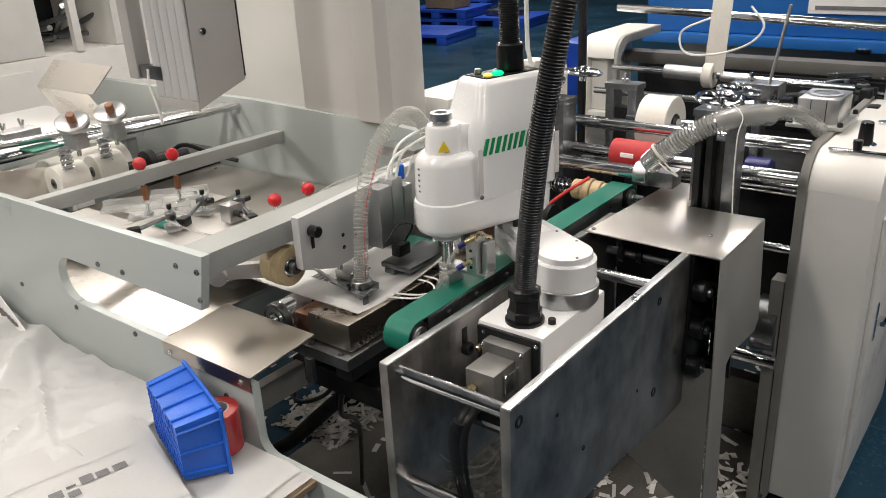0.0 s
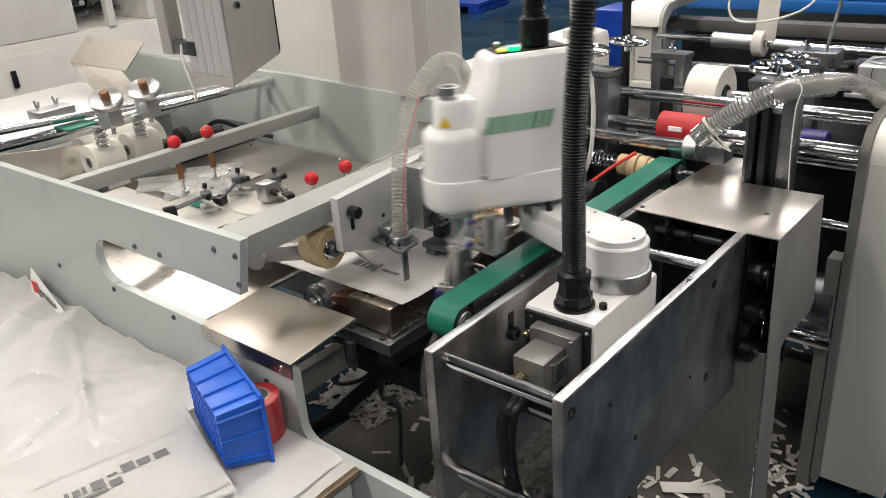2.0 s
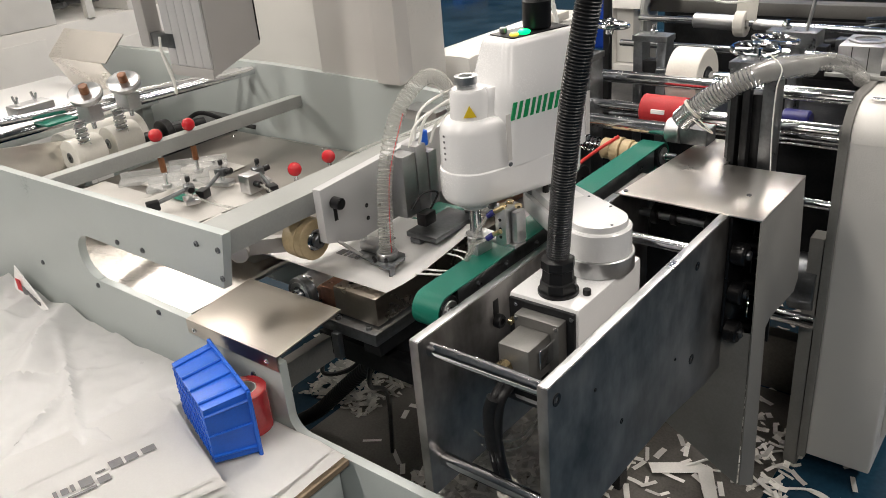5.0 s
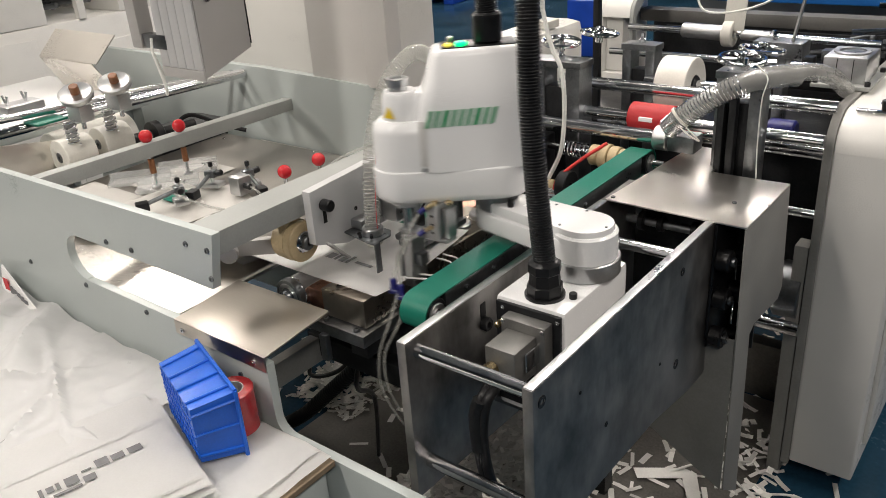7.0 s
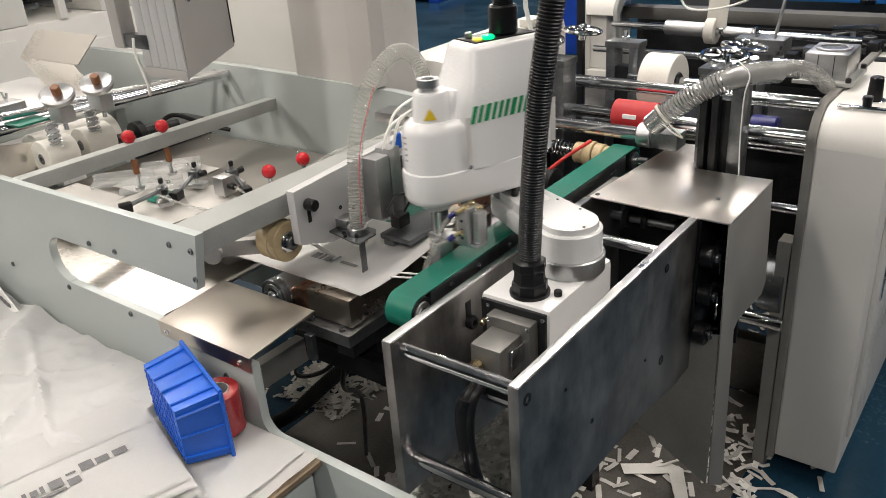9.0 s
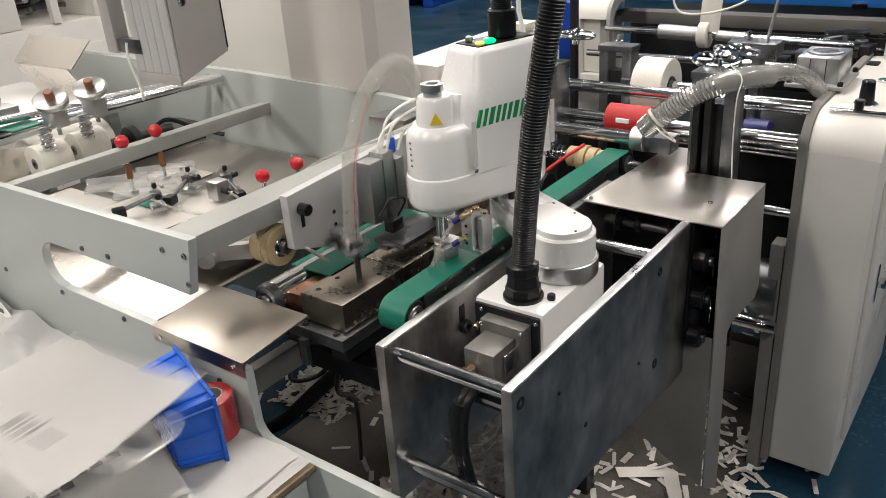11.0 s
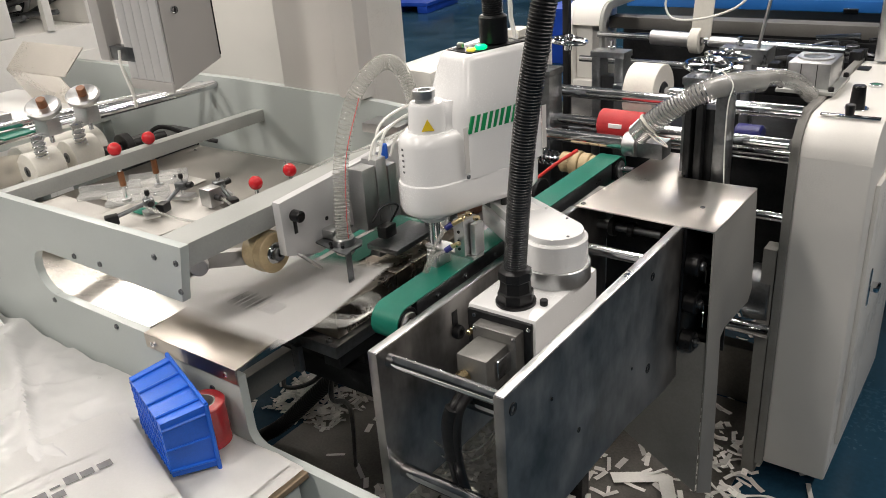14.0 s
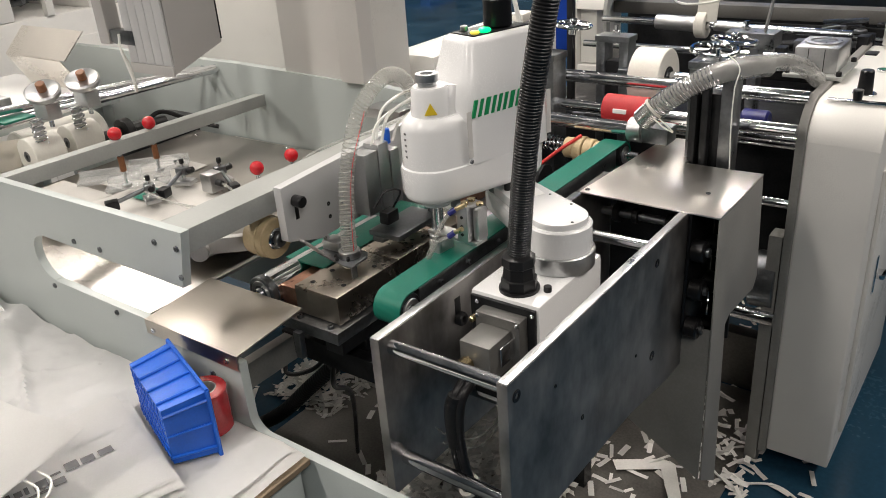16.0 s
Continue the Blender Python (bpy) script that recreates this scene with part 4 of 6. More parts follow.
def clamp_unit(x, y, z, turn):
    c = thing("feed_clamp", (x, y, z), "small steel clamp with black thumb screws on the feeder table", "clamp", "feed clamps", turn=(0, 0, turn))
    part("foot", box((-0.03, -0.02, 0.0), (0.03, 0.02, 0.012), 0.003), M_ALU, c, local=True)
    part("post", cyl((0, 0, 0.012), (0, 0, 0.06), 0.006, 12, chamfer=0.001), M_CHROME, c, local=True)
    part("cross_clamp", box((-0.016, -0.014, 0.028), (0.016, 0.014, 0.05), 0.004), M_GUN, c, local=True)
    part("arm", cyl((0, 0, 0.04), (0.0, -0.10, 0.016), 0.006, 12, chamfer=0.001), M_GUN, c, local=True)
    part("tip", box((-0.014, -0.12, 0.0), (0.014, -0.085, 0.026), 0.004), M_DARK, c, local=True)
    part("thumb_screw", cyl((0.016, 0, 0.04), (0.036, 0, 0.044), 0.009, 10, chamfer=0.002), M_BLACK, c, local=True)
    part("thumb_screw", cyl((0.002, 0.0, 0.06), (0.002, 0.0, 0.075), 0.007, 10, chamfer=0.002), M_BLACK, c, local=True)
    return c


clamp_unit(-1.88, 1.22, 0.83, -25)
clamp_unit(-1.92, 1.36, 0.825, 20)
clamp_unit(-1.83, 1.42, 0.822, 70)
stop = thing("stop_block", (-1.80, 1.37, 0.822), "small aluminium stop block with an air fitting", "block")
part("block", box((-1.825, 1.345, 0.822), (-1.78, 1.39, 0.875), 0.003), M_ALU, stop)
part("fitting", cyl((-1.78, 1.365, 0.85), (-1.755, 1.365, 0.85), 0.009, 12, chamfer=0.002), M_BLACK, stop)
part("air_tube", tube(smooth_path([V((-1.755, 1.365, 0.85)), V((-1.6, 1.34, 0.845)), V((-1.45, 1.40, 0.93)), V((-1.30, 1.55, 1.02)), V((-1.25, 1.8, 1.02))], 40), 0.0034, 8), M_CLEAR, stop, "clear air tube")
t2 = solo("air_tube", tube(smooth_path([V((-1.86, 1.19, 0.87)), V((-1.72, 1.22, 0.845)), V((-1.55, 1.27, 0.86)), V((-1.36, 1.36, 1.005)), V((-1.27, 1.6, 1.018)), V((-1.25, 1.85, 1.018))], 40), 0.0034, 8), M_CLEAR,
          "clear air tube running along the cross bar", "tube")
solo("green_strip", box((-1.99, 1.22, 0.8225), (-1.93, 1.30, 0.824), 0.0004), M_BELT, "dark green belt strip on the table", "strip")

# chrome rods with hand-knob rollers
rods = thing("rod_carriage", (-2.5, 1.4, 0.75), "chrome cross rods carrying two knob-adjusted nip rollers", "roller unit")
part("rod", cyl((-2.585, 0.9, 1.022), (-2.47, 1.91, 0.985), 0.014, 20), M_CHROME, rods)
part("rod", cyl((-2.615, 0.9, 0.962), (-2.40, 1.91, 0.993), 0.016, 20), M_CHROME, rods)
for kx, ky, kz in ((-2.363, 1.25, 1.070), (-2.378, 1.39, 1.070)):
    hub = part("hand_knob", lathe([(0, -0.012), (0.034, -0.014), (0.050, 0.0), (0.052, 0.014), (0.046, 0.019), (0.016, 0.012), (0, 0.012)], pose(kx, ky, kz, 16, 20, 0), 28), M_ALU, rods, "turned steel hand knob")
    part("grip", cyl((kx, ky, kz + 0.008), (kx + 0.010, ky - 0.009, kz + 0.036), 0.014, 14, chamfer=0.002), M_BROWN, hub, "brown grip")
    part("spindle", cyl((kx, ky, kz - 0.10), (kx, ky, kz - 0.01), 0.007, 10), M_CHROME, hub)
    part("spring", coil([V((kx - 0.02, ky - 0.035, kz - 0.145)), V((kx - 0.02, ky - 0.035, kz - 0.07))], 0.018, 0.0028, 5, 6, 14), M_CHROME, hub)
    part("saddle", box((kx - 0.045, ky - 0.02, kz - 0.075), (kx + 0.03, ky + 0.025, kz - 0.025), 0.004), M_ALU, rods, "pale clamp saddle")
    rl = part("nip_roller", ring((kx - 0.055, ky - 0.075, kz - 0.180), (kx - 0.055, ky + 0.025, kz - 0.180), 0.016, 0.055, 30), M_WHITE_PL, rods, "white nylon roller")
    part("bearing", ring((kx - 0.055, ky - 0.076, kz - 0.180), (kx - 0.055, ky - 0.065, kz - 0.180), 0.006, 0.018, 18), M_GUN, rl)
    part("fork", box((kx - 0.03, ky - 0.05, kz - 0.13), (kx - 0.02, ky - 0.02, kz - 0.07), 0.002), M_ALU, rods)
part("drum", cyl((-2.56, 1.22, 0.86), (-2.56, 1.50, 0.86), 0.075, 32, chamfer=0.004), M_WHITE_PL, rods, "white paper drum")
part("guide_block", box((-2.63, 1.12, 1.0), (-2.55, 1.24, 1.045), 0.005), M_ALU, rods)
for wy in (1.14, 1.20):
    part("wing_nut", prism([(-0.014, 0.012), (-0.006, 0.0), (0.006, 0.0), (0.014, 0.012), (0.02, 0.028), (0.012, 0.03), (0.004, 0.014), (-0.004, 0.014), (-0.012, 0.03), (-0.02, 0.028)], "y", -0.002, 0.002), M_CHROME, rods, local=True)
    rods.children[-1].location = V((-2.59, wy, 1.045)) - rods.location
part("green_pad", box((-2.56, 1.16, 0.985), (-2.47, 1.26, 0.992), 0.002), M_BELT, rods)
part("side_guard", prism([(0.90, 0.985), (1.22, 0.93), (1.22, 0.76), (0.90, 0.76)], "x", -2.47, -2.465, 0.0008), M_STAINLESS, rods)

# paper board behind the rods and folded chutes
solo("paper_board", box((-3.35, 1.0, 0.945), (-2.70, 1.66, 0.952), 0.002), M_PAPER, "white paper board lying behind the chrome rods", "board")
legs = thing("board_table", (-3.05, 1.3, FLOOR), "grey feed table under the white board", "table")
part("table_top", box((-3.38, 0.98, 0.90), (-2.68, 1.68, 0.944), 0.004), M_GREY, legs)
for x, y in ((-3.36, 1.0), (-2.75, 1.0), (-3.36, 1.62), (-2.75, 1.62)):
    part("leg", box((x, y, FLOOR), (x + 0.04, y + 0.04, 0.90), 0.002), M_GREY, legs)


guide = thing("paper_guide", (-2.9, 1.56, 0.953), "bent stainless steel paper guide standing behind the rods", "sheet guide")
part("upper_leaf", loft([[V((x, 1.61, 1.165)), V((x - 0.06, 1.55, 1.07)), V((x - 0.06, 1.5475, 1.072)), V((x, 1.6075, 1.167))] for x in (-3.09, -2.69)]), M_STAINLESS, guide)
part("lower_leaf", loft([[V((x - 0.06, 1.55, 1.07)), V((x - 0.03, 1.60, 0.953)), V((x - 0.03, 1.5975, 0.953)), V((x - 0.06, 1.5475, 1.068))] for x in (-3.09, -2.72)]), M_STAINLESS, guide)

# ---- pendant control box ----
ctrl = thing("control_box", (-2.04, 1.48, 1.13), "grey sheet-metal control box hanging on a pole", "control box")
part("body", prism([(1.392, 1.133), (1.565, 1.19), (1.58, 1.75), (1.40, 1.75)], "x", -2.09, -1.90, 0.003), M_CTRL, ctrl)
for k in range(5):
    x0 = -2.09 + 0.038 * k
    part("extrusion_panel", box((x0, 1.386, 1.157), (x0 + 0.0365, 1.3915, 1.75), 0.0012), M_CTRL_LIGHT, ctrl)
part("base_band", prism([(1.385, 1.128), (1.391, 1.128), (1.391, 1.156), (1.385, 1.156)], "x", -2.092, -1.899, 0.0008), M_CTRL, ctrl)
lk = part("key_lock", cyl((-1.8999, 1.435, 1.345), (-1.892, 1.435, 1.345), 0.011, 16, chamfer=0.001), M_CHROME, ctrl, "chrome key lock")
part("keyhole", box((-1.892, 1.433, 1.338), (-1.8912, 1.437, 1.352), 0), M_BLACK, lk)
part("door_seam", box((-1.9, 1.562, 1.20), (-1.8985, 1.566, 1.75), 0), M_BLACK, ctrl)
part("clip", box((-2.15, 1.384, 1.205), (-2.05, 1.3855, 1.245), 0.0004), M_GUN, ctrl)
part("pole", box((-2.215, 1.38, 1.20), (-2.165, 1.43, 5.0), 0.008), M_CTRL, ctrl, "grey square pole")
part("strap", box((-2.165, 1.386, 1.207), (-2.09, 1.42, 1.243), 0.002), M_GUN, ctrl)
part("cable", tube(smooth_path([V((-2.11, 1.38, 1.235)), V((-2.10, 1.37, 1.19)), V((-2.07, 1.37, 1.10)), V((-2.09, 1.38, 1.075)), V((-2.12, 1.40, 1.12)), V((-2.13, 1.385, 1.20))], 24), 0.004, 8), M_TUBE, ctrl, "white cable loop")

# ---- tall guard cabinet behind the feeder ----
tall = thing("guard_cabinet", (-2.1, 2.2, FLOOR), "tall pale guard cabinet with a taupe panel and corner post", "machine cabinet")
part("post", box((-1.765, 1.885, 1.005), (-1.665, 1.955, 3.0), 0.012), M_POST, tall, "taupe corner post")
part("panel", box((-2.045, 1.92, 1.0), (-1.766, 1.935, 3.0), 0.002), M_POST, tall, "taupe panel")
part("panel", box((-2.95, 2.20, FLOOR + 0.1), (-2.0, 2.22, 3.0), 0.002), M_CREAM, tall, "pale panel")
part("side_panel", box((-1.70, 1.955, 0.9), (-1.685, 2.14, 3.0), 0.002), M_CREAM, tall)
part("rear_box", box((-2.0, 1.945, FLOOR + 0.1), (-1.705, 2.13, 3.0), 0.004), M_CREAM, tall)
part("motor_bracket", box((-1.62, 1.82, 0.93), (-1.48, 1.90, 0.96), 0.004), M_ALU, tall)
solo("cable_bundle", tube(smooth_path([V((-1.66, 1.62, 0.83)), V((-1.60, 1.75, 0.85)), V((-1.50, 1.82, 0.88)), V((-1.42, 1.80, 0.85)), V((-1.46, 1.70, 0.83))], 30), 0.012, 8), M_BLACK, "black cable bundle on the feeder table", "cable")

# ---- white machine far behind ----
wm = thing("white_machine", (-4.5, 2.2, FLOOR), "white enclosed machine with an open dark window", "machine")
part("lower_body", box((-5.0, 0.2, FLOOR), (-4.0, 4.2, 1.055), 0.01), M_CREAM, wm)
part("column", box((-4.6, 0.2, 1.055), (-4.0, 2.04, 2.4), 0.01), M_CREAM, wm)
part("column", box((-4.6, 2.43, 1.055), (-4.0, 4.2, 2.4), 0.01), M_CREAM, wm)
part("lintel", box((-4.6, 2.04, 1.9), (-4.0, 2.43, 2.4), 0.01), M_CREAM, wm)
# dark sheet in place of the shade inside the open window
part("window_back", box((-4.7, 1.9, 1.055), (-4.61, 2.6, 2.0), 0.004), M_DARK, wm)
part("mullion", box((-4.03, 2.20, 1.055), (-3.99, 2.24, 1.9), 0.003), M_CREAM, wm)
for k in range(8):
    y = 2.06 + 0.045 * k
    part("mechanism", cyl((-4.5, y, 1.07 + 0.03 * (k % 3)), (-4.15, y + 0.12 * (-1) ** k, 1.12 + 0.05 * (k % 4)), 0.014, 10), M_ALU if k % 2 else M_GUN, wm)
for y0, y1, z0, z1 in ((1.2, 1.96, 0.2, 1.0), (2.02, 2.55, 0.2, 0.93)):
    part("door", box((-4.0, y0, z0), (-3.994, y1, z1), 0.003), M_CREAM, wm)
part("handle", box((-3.994, 1.66, 0.86), (-3.98, 1.685, 0.94), 0.004), M_BLACK, wm)

# blanks lying on the feeder table
for x0, x1, y0, y1, z, rz in ((-2.06, -1.78, 1.08, 1.34, 0.8065, -4), (-2.20, -2.02, 1.26, 1.52, 0.805, 3), (-1.76, -1.58, 1.10, 1.24, 0.806, 8), (-1.93, -1.76, 1.28, 1.40, 0.806, -20), (-2.32, -2.08, 1.02, 1.22, 0.806, 2)):
    bl = solo("paper_blank", box((x0, y0, z + 0.006), (x1, y1, z + 0.0075), 0.0004), M_BLANK, "white paper blank on the feeder table", "paper", "paper blanks")
    bl.rotation_euler = (0, radians(1.5), radians(rz))

casing = thing("rear_casing", (-1.7, 2.5, FLOOR), "cream rounded machine casing behind the robot", "machine casing")
part("hood", box((-1.80, 2.16, 0.72), (-1.60, 3.0, 1.045), 0.045), M_CREAM, casing)
part("stand", box((-1.76, 2.2, FLOOR), (-1.64, 2.95, 0.73), 0.004), M_GREY_EDGE, casing)
part("connector", box((-1.66, 2.72, 1.045), (-1.60, 2.80, 1.075), 0.004), M_WHITE_PL, casing)

fm = thing("feed_motor", (-2.3, 1.72, 0.75), "dark box filling the gap between rods and table, with black shaft and pulley", "motor")
# box added to fill the dark gap between rods and table
part("housing", box((-2.56, 1.54, 0.75), (-2.40, 1.80, 0.86), 0.02), M_DARK, fm)
part("shaft", cyl((-2.44, 1.40, 0.87), (-2.40, 1.66, 0.87), 0.018, 14), M_BLACK, fm)
part("pulley", ring((-2.42, 1.50, 0.87), (-2.42, 1.53, 0.87), 0.012, 0.045, 24), M_BLACK, fm)
part("cable", tube(smooth_path([V((-2.44, 1.60, 0.87)), V((-2.41, 1.66, 0.90)), V((-2.36, 1.74, 0.85)), V((-2.30, 1.80, 0.82))], 20), 0.008, 8), M_BLACK, fm)


def hose_motion():
    """The hose with its holder lifts while the arm lays a bag, and comes down on the next one."""
    low, lifted = V((0, 0, 0)), V((0, 0, 0.066))
    home = hose.matrix_world.copy()
    rows = [(0.0, low)]
    for c in CENTRES:
        for t, off in ((c - 0.29, low), (c - 0.18, lifted), (c + 0.66, lifted), (c + 0.76, low)):
            if 0.0 < t < 16.0:
                rows.append((t, off))
    rows.append((16.0, rows[-1][1]))
    walk(hose, [(t, Matrix.Translation(off) @ home) for t, off in rows])

# ---- bag former beyond the robot ----
former = thing("bag_former", (-0.8, 2.5, FLOOR), "bag forming machine of chrome shafts between dark bearing blocks", "machine")
for y, z, r, x0, x1 in ((2.30, 0.983, 0.019, -1.30, -0.47), (2.20, 0.922, 0.017, -1.30, -0.47), (2.10, 0.905, 0.020, -1.30, -0.78), (2.32, 0.86, 0.016, -1.30, -0.47), (2.45, 0.80, 0.016, -1.3, -0.47)):
    part("shaft", cyl((x0, y, z), (x1, y, z), r, 24, chamfer=0.001), M_CHROME, former, "chrome shaft")
part("shaft", cyl((-1.36, 2.90, 1.04), (-0.50, 2.90, 1.03), 0.012, 16), M_CHROME, former)
part("shaft", cyl((-1.36, 2.75, 0.98), (-0.50, 2.75, 0.98), 0.012, 16), M_CHROME, former)
part("shaft_sleeve", cyl((-1.15, 2.90, 1.04), (-0.98, 2.90, 1.036), 0.026, 24, chamfer=0.002), M_ALU, former)
part("shaft_sleeve", cyl((-0.94, 2.90, 1.036), (-0.84, 2.90, 1.033), 0.018, 24, chamfer=0.002), M_ALU, former)
part("tape_core", ring((-1.0, 2.90, 1.036), (-0.965, 2.90, 1.036), 0.02, 0.045, 28), M_WHITE_PL, former)
part("tape_web", prism([(2.885, 1.05), (2.89, 1.05), (2.97, 1.5), (2.965, 1.5)], "x", -1.0, -0.93, 0.0004), M_WHITE_PL, former, "white tape web running up")
bw = part("large_wheel", ring((-0.988, 2.38, 0.980), (-0.892, 2.38, 0.980), 0.036, 0.087, 44), M_WHITE_PL, former, "worn white nylon wheel")
part("hub", ring((-0.991, 2.38, 0.980), (-0.888, 2.38, 0.980), 0.016, 0.034, 28), M_DARK, bw)
part("wheel_axle", cyl((-1.05, 2.38, 0.985), (-0.82, 2.38, 0.985), 0.016, 18), M_CHROME, bw)
rr = part("red_sleeve", ring((-1.005, 2.20, 0.926), (-0.875, 2.20, 0.926), 0.017, 0.042, 32), M_RUBBER, former, "red rubber roll")
part("masking_patch", box((-0.965, 2.154, 0.926), (-0.925, 2.165, 0.938), 0.0005), M_PAPER, rr, "white paper patch")
part("collar", ring((-0.885, 2.10, 0.905), (-0.845, 2.10, 0.905), 0.020, 0.034, 28), M_ALU, former)
part("collar_block", box((-0.84, 2.07, 0.88), (-0.765, 2.135, 0.925), 0.004), M_GUN, former)
for x, y, z in ((-0.86, 2.09, 0.939), (-0.79, 2.10, 0.925)):
    part("bolt", bolt((x, y, z), (0, 0, 1), 0.006, 0.006), M_GUN, former)


def slotted(x0, x1, y0, y1, z0, z1):
    """A bearing stand of two uprights with a cap and a slider."""
    w = (x1 - x0) * 0.28
    part("upright", box((x0, y0, z0), (x0 + w, y1, z1), 0.002), M_GUN, former, "dark steel upright")
    part("upright", box((x1 - w, y0, z0), (x1, y1, z1), 0.002), M_GUN, former)
    part("cap", box((x0 - 0.004, y0 - 0.003, z1), (x1 + 0.004, y1 + 0.003, z1 + 0.02), 0.003), M_GUN, former)
    part("slider", box((x0 + w, y0 + 0.006, z0 + 0.1), (x1 - w, y1 - 0.006, z1 - 0.06), 0.002), M_DARK, former)
    part("cap_bolt", lathe([(0, 0), (0.012, 0), (0.012, 0.012), (0.007, 0.014), (0.007, 0.03), (0, 0.03)], Matrix.Translation(((x0 + x1) / 2, (y0 + y1) / 2, z1 + 0.02)), 8), M_CHROME, former)


slotted(-1.17, -1.06, 2.46, 2.52, 0.60, 1.055)
slotted(-1.33, -1.16, 2.16, 2.24, 0.60, 1.055)
slotted(-0.72, -0.60, 2.08, 2.14, 0.50, 1.09)
slotted(-0.80, -0.70, 2.6, 2.66, 0.60, 1.06)
for x in (-0.66, -0.69):
    part("dark_slide", box((x - 0.014, 2.055, 0.70), (x + 0.004, 2.08, 1.08), 0.002), M_DARK, former)


def handwheel(x, y, z, r, tilt):
    bm = bmesh.new()
    m = pose(x, y, z, tilt, 5, 0)
    pts = [m @ V((r * math.cos(a), r * math.sin(a), 0)) for a in (2 * math.pi * i / 32 for i in range(33))]
    hw = part("handwheel", tube(pts, 0.0065, 8), M_CHROME, former, "chrome handwheel")
    for a in (10, 130, 250):
        part("spoke", cyl(m @ V((0, 0, 0.004)), m @ V((r * math.cos(radians(a)), r * math.sin(radians(a)), 0)), 0.005, 8), M_CHROME, hw)
    part("hub", cyl(m @ V((0, 0, -0.03)), m @ V((0, 0, 0.02)), 0.012, 14, chamfer=0.002), M_CHROME, hw)


handwheel(-0.70, 2.20, 1.115, 0.058, 4)
handwheel(-0.69, 2.33, 1.115, 0.058, -4)
handwheel(-1.245, 2.20, 1.125, 0.055, 3)
handwheel(-1.20, 2.36, 1.125, 0.055, -3)
part("lever", bar((-0.69, 2.60, 1.08), (-0.655, 2.62, 1.32), 0.02, 0.006), M_ALU, former, "bare steel lever")
part("lever_foot", box((-0.74, 2.57, 1.04), (-0.65, 2.66, 1.085), 0.003), M_GUN, former)
part("grey_beam", box((-1.46, 3.20, 1.005), (-0.2, 3.28, 1.052), 0.004), M_BEAM, former)
part("low_beam", box((-1.46, 2.60, 0.58), (-0.48, 2.66, 0.68), 0.004), M_GREY_EDGE, former)
part("low_beam", box((-1.46, 2.95, 0.50), (-0.48, 3.0, 0.60), 0.004), M_GREY_EDGE, former)
part("rail", cyl((-1.42, 3.05, 1.245), (-0.30, 3.05, 1.20), 0.016, 16), M_CHROME, former, "long chrome hand rail")
part("rail_post", box((-0.42, 2.95, 0.99), (-0.38, 2.99, 1.6), 0.003), M_ALU, former)
for k in range(9):
    x = -1.02 + 0.06 * k
    part("clutter_rod", cyl((x, 3.02 + 0.03 * (k % 3), 0.88 + 0.02 * (k % 4)), (x + 0.22, 3.05 + 0.04 * (k % 2), 0.90 + 0.03 * (k % 3)), 0.010 + 0.003 * (k % 3), 12), (M_GUN, M_CHROME, M_DARK)[k % 3], former)
for k in range(7):
    x = -0.72 + 0.045 * k
    part("clutter_block", box((x, 2.85 + 0.05 * (k % 3), 0.90), (x + 0.035, 2.90 + 0.05 * (k % 3), 0.985 + 0.015 * (k % 3)), 0.004), (M_DARK, M_GUN, M_BLACK)[k % 3], former)
# plain dark boxes added in place of the shade inside the former
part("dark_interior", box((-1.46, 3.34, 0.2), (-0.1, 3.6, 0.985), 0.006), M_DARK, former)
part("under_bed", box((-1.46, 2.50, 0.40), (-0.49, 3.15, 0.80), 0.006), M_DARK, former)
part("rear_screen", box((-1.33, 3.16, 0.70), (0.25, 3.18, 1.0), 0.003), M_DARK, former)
rnd = random.Random(31)
for k in range(34):
    x, y, z = rnd.uniform(-0.66, 0.16), rnd.uniform(3.02, 3.14), rnd.uniform(0.97, 1.03)
    w, h = rnd.uniform(0.012, 0.04), rnd.uniform(0.02, 0.06)
    if k % 3 == 0:
        part("linkage", cyl((x, y, z), (x + rnd.uniform(0.05, 0.16), y + 0.02, z + rnd.uniform(-0.02, 0.02)), w * 0.35, 10), (M_CHROME, M_GUN)[k % 2], former)
    elif k % 3 == 1:
        part("bearing_block", box((x, y, z - h), (x + w, y + w, z), 0.003), (M_DARK, M_GUN, M_BLACK, M_GUN)[k % 4], former)
    else:
        part("collar_ring", ring((x, y, z - 0.012), (x, y, z), w * 0.35, w * 0.8, 16), (M_GUN, M_BLACK)[k % 2], former)
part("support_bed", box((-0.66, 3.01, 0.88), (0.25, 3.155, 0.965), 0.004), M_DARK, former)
part("motor", cyl((-0.69, 2.46, 0.855), (-0.61, 2.46, 0.855), 0.034, 24, chamfer=0.006), M_NAVY, former, "dark blue motor")
part("shaft", cyl((-0.9, 2.35, 0.655), (-0.47, 2.35, 0.655), 0.014, 16), M_CHROME, former)
lw = part("lower_roller", ring((-0.56, 2.30, 0.43), (-0.49, 2.30, 0.43), 0.03, 0.085, 32), M_GUN, former)
part("lower_shaft", cyl((-0.75, 2.20, 0.358), (-0.47, 2.20, 0.358), 0.020, 18), M_CHROME, former)
part("base_rail", box((-1.46, 2.62, FLOOR), (-0.49, 2.68, 0.02), 0.004), M_SHEET, former)
part("leg", box((-0.52, 2.24, FLOOR), (-0.482, 2.30, 0.6), 0.003), M_GREY_SHADED, former)
for x in (-1.44, -1.2):
    part("leg", box((x, 2.66, FLOOR), (x + 0.05, 2.71, 0.6), 0.003), M_DARK, former)

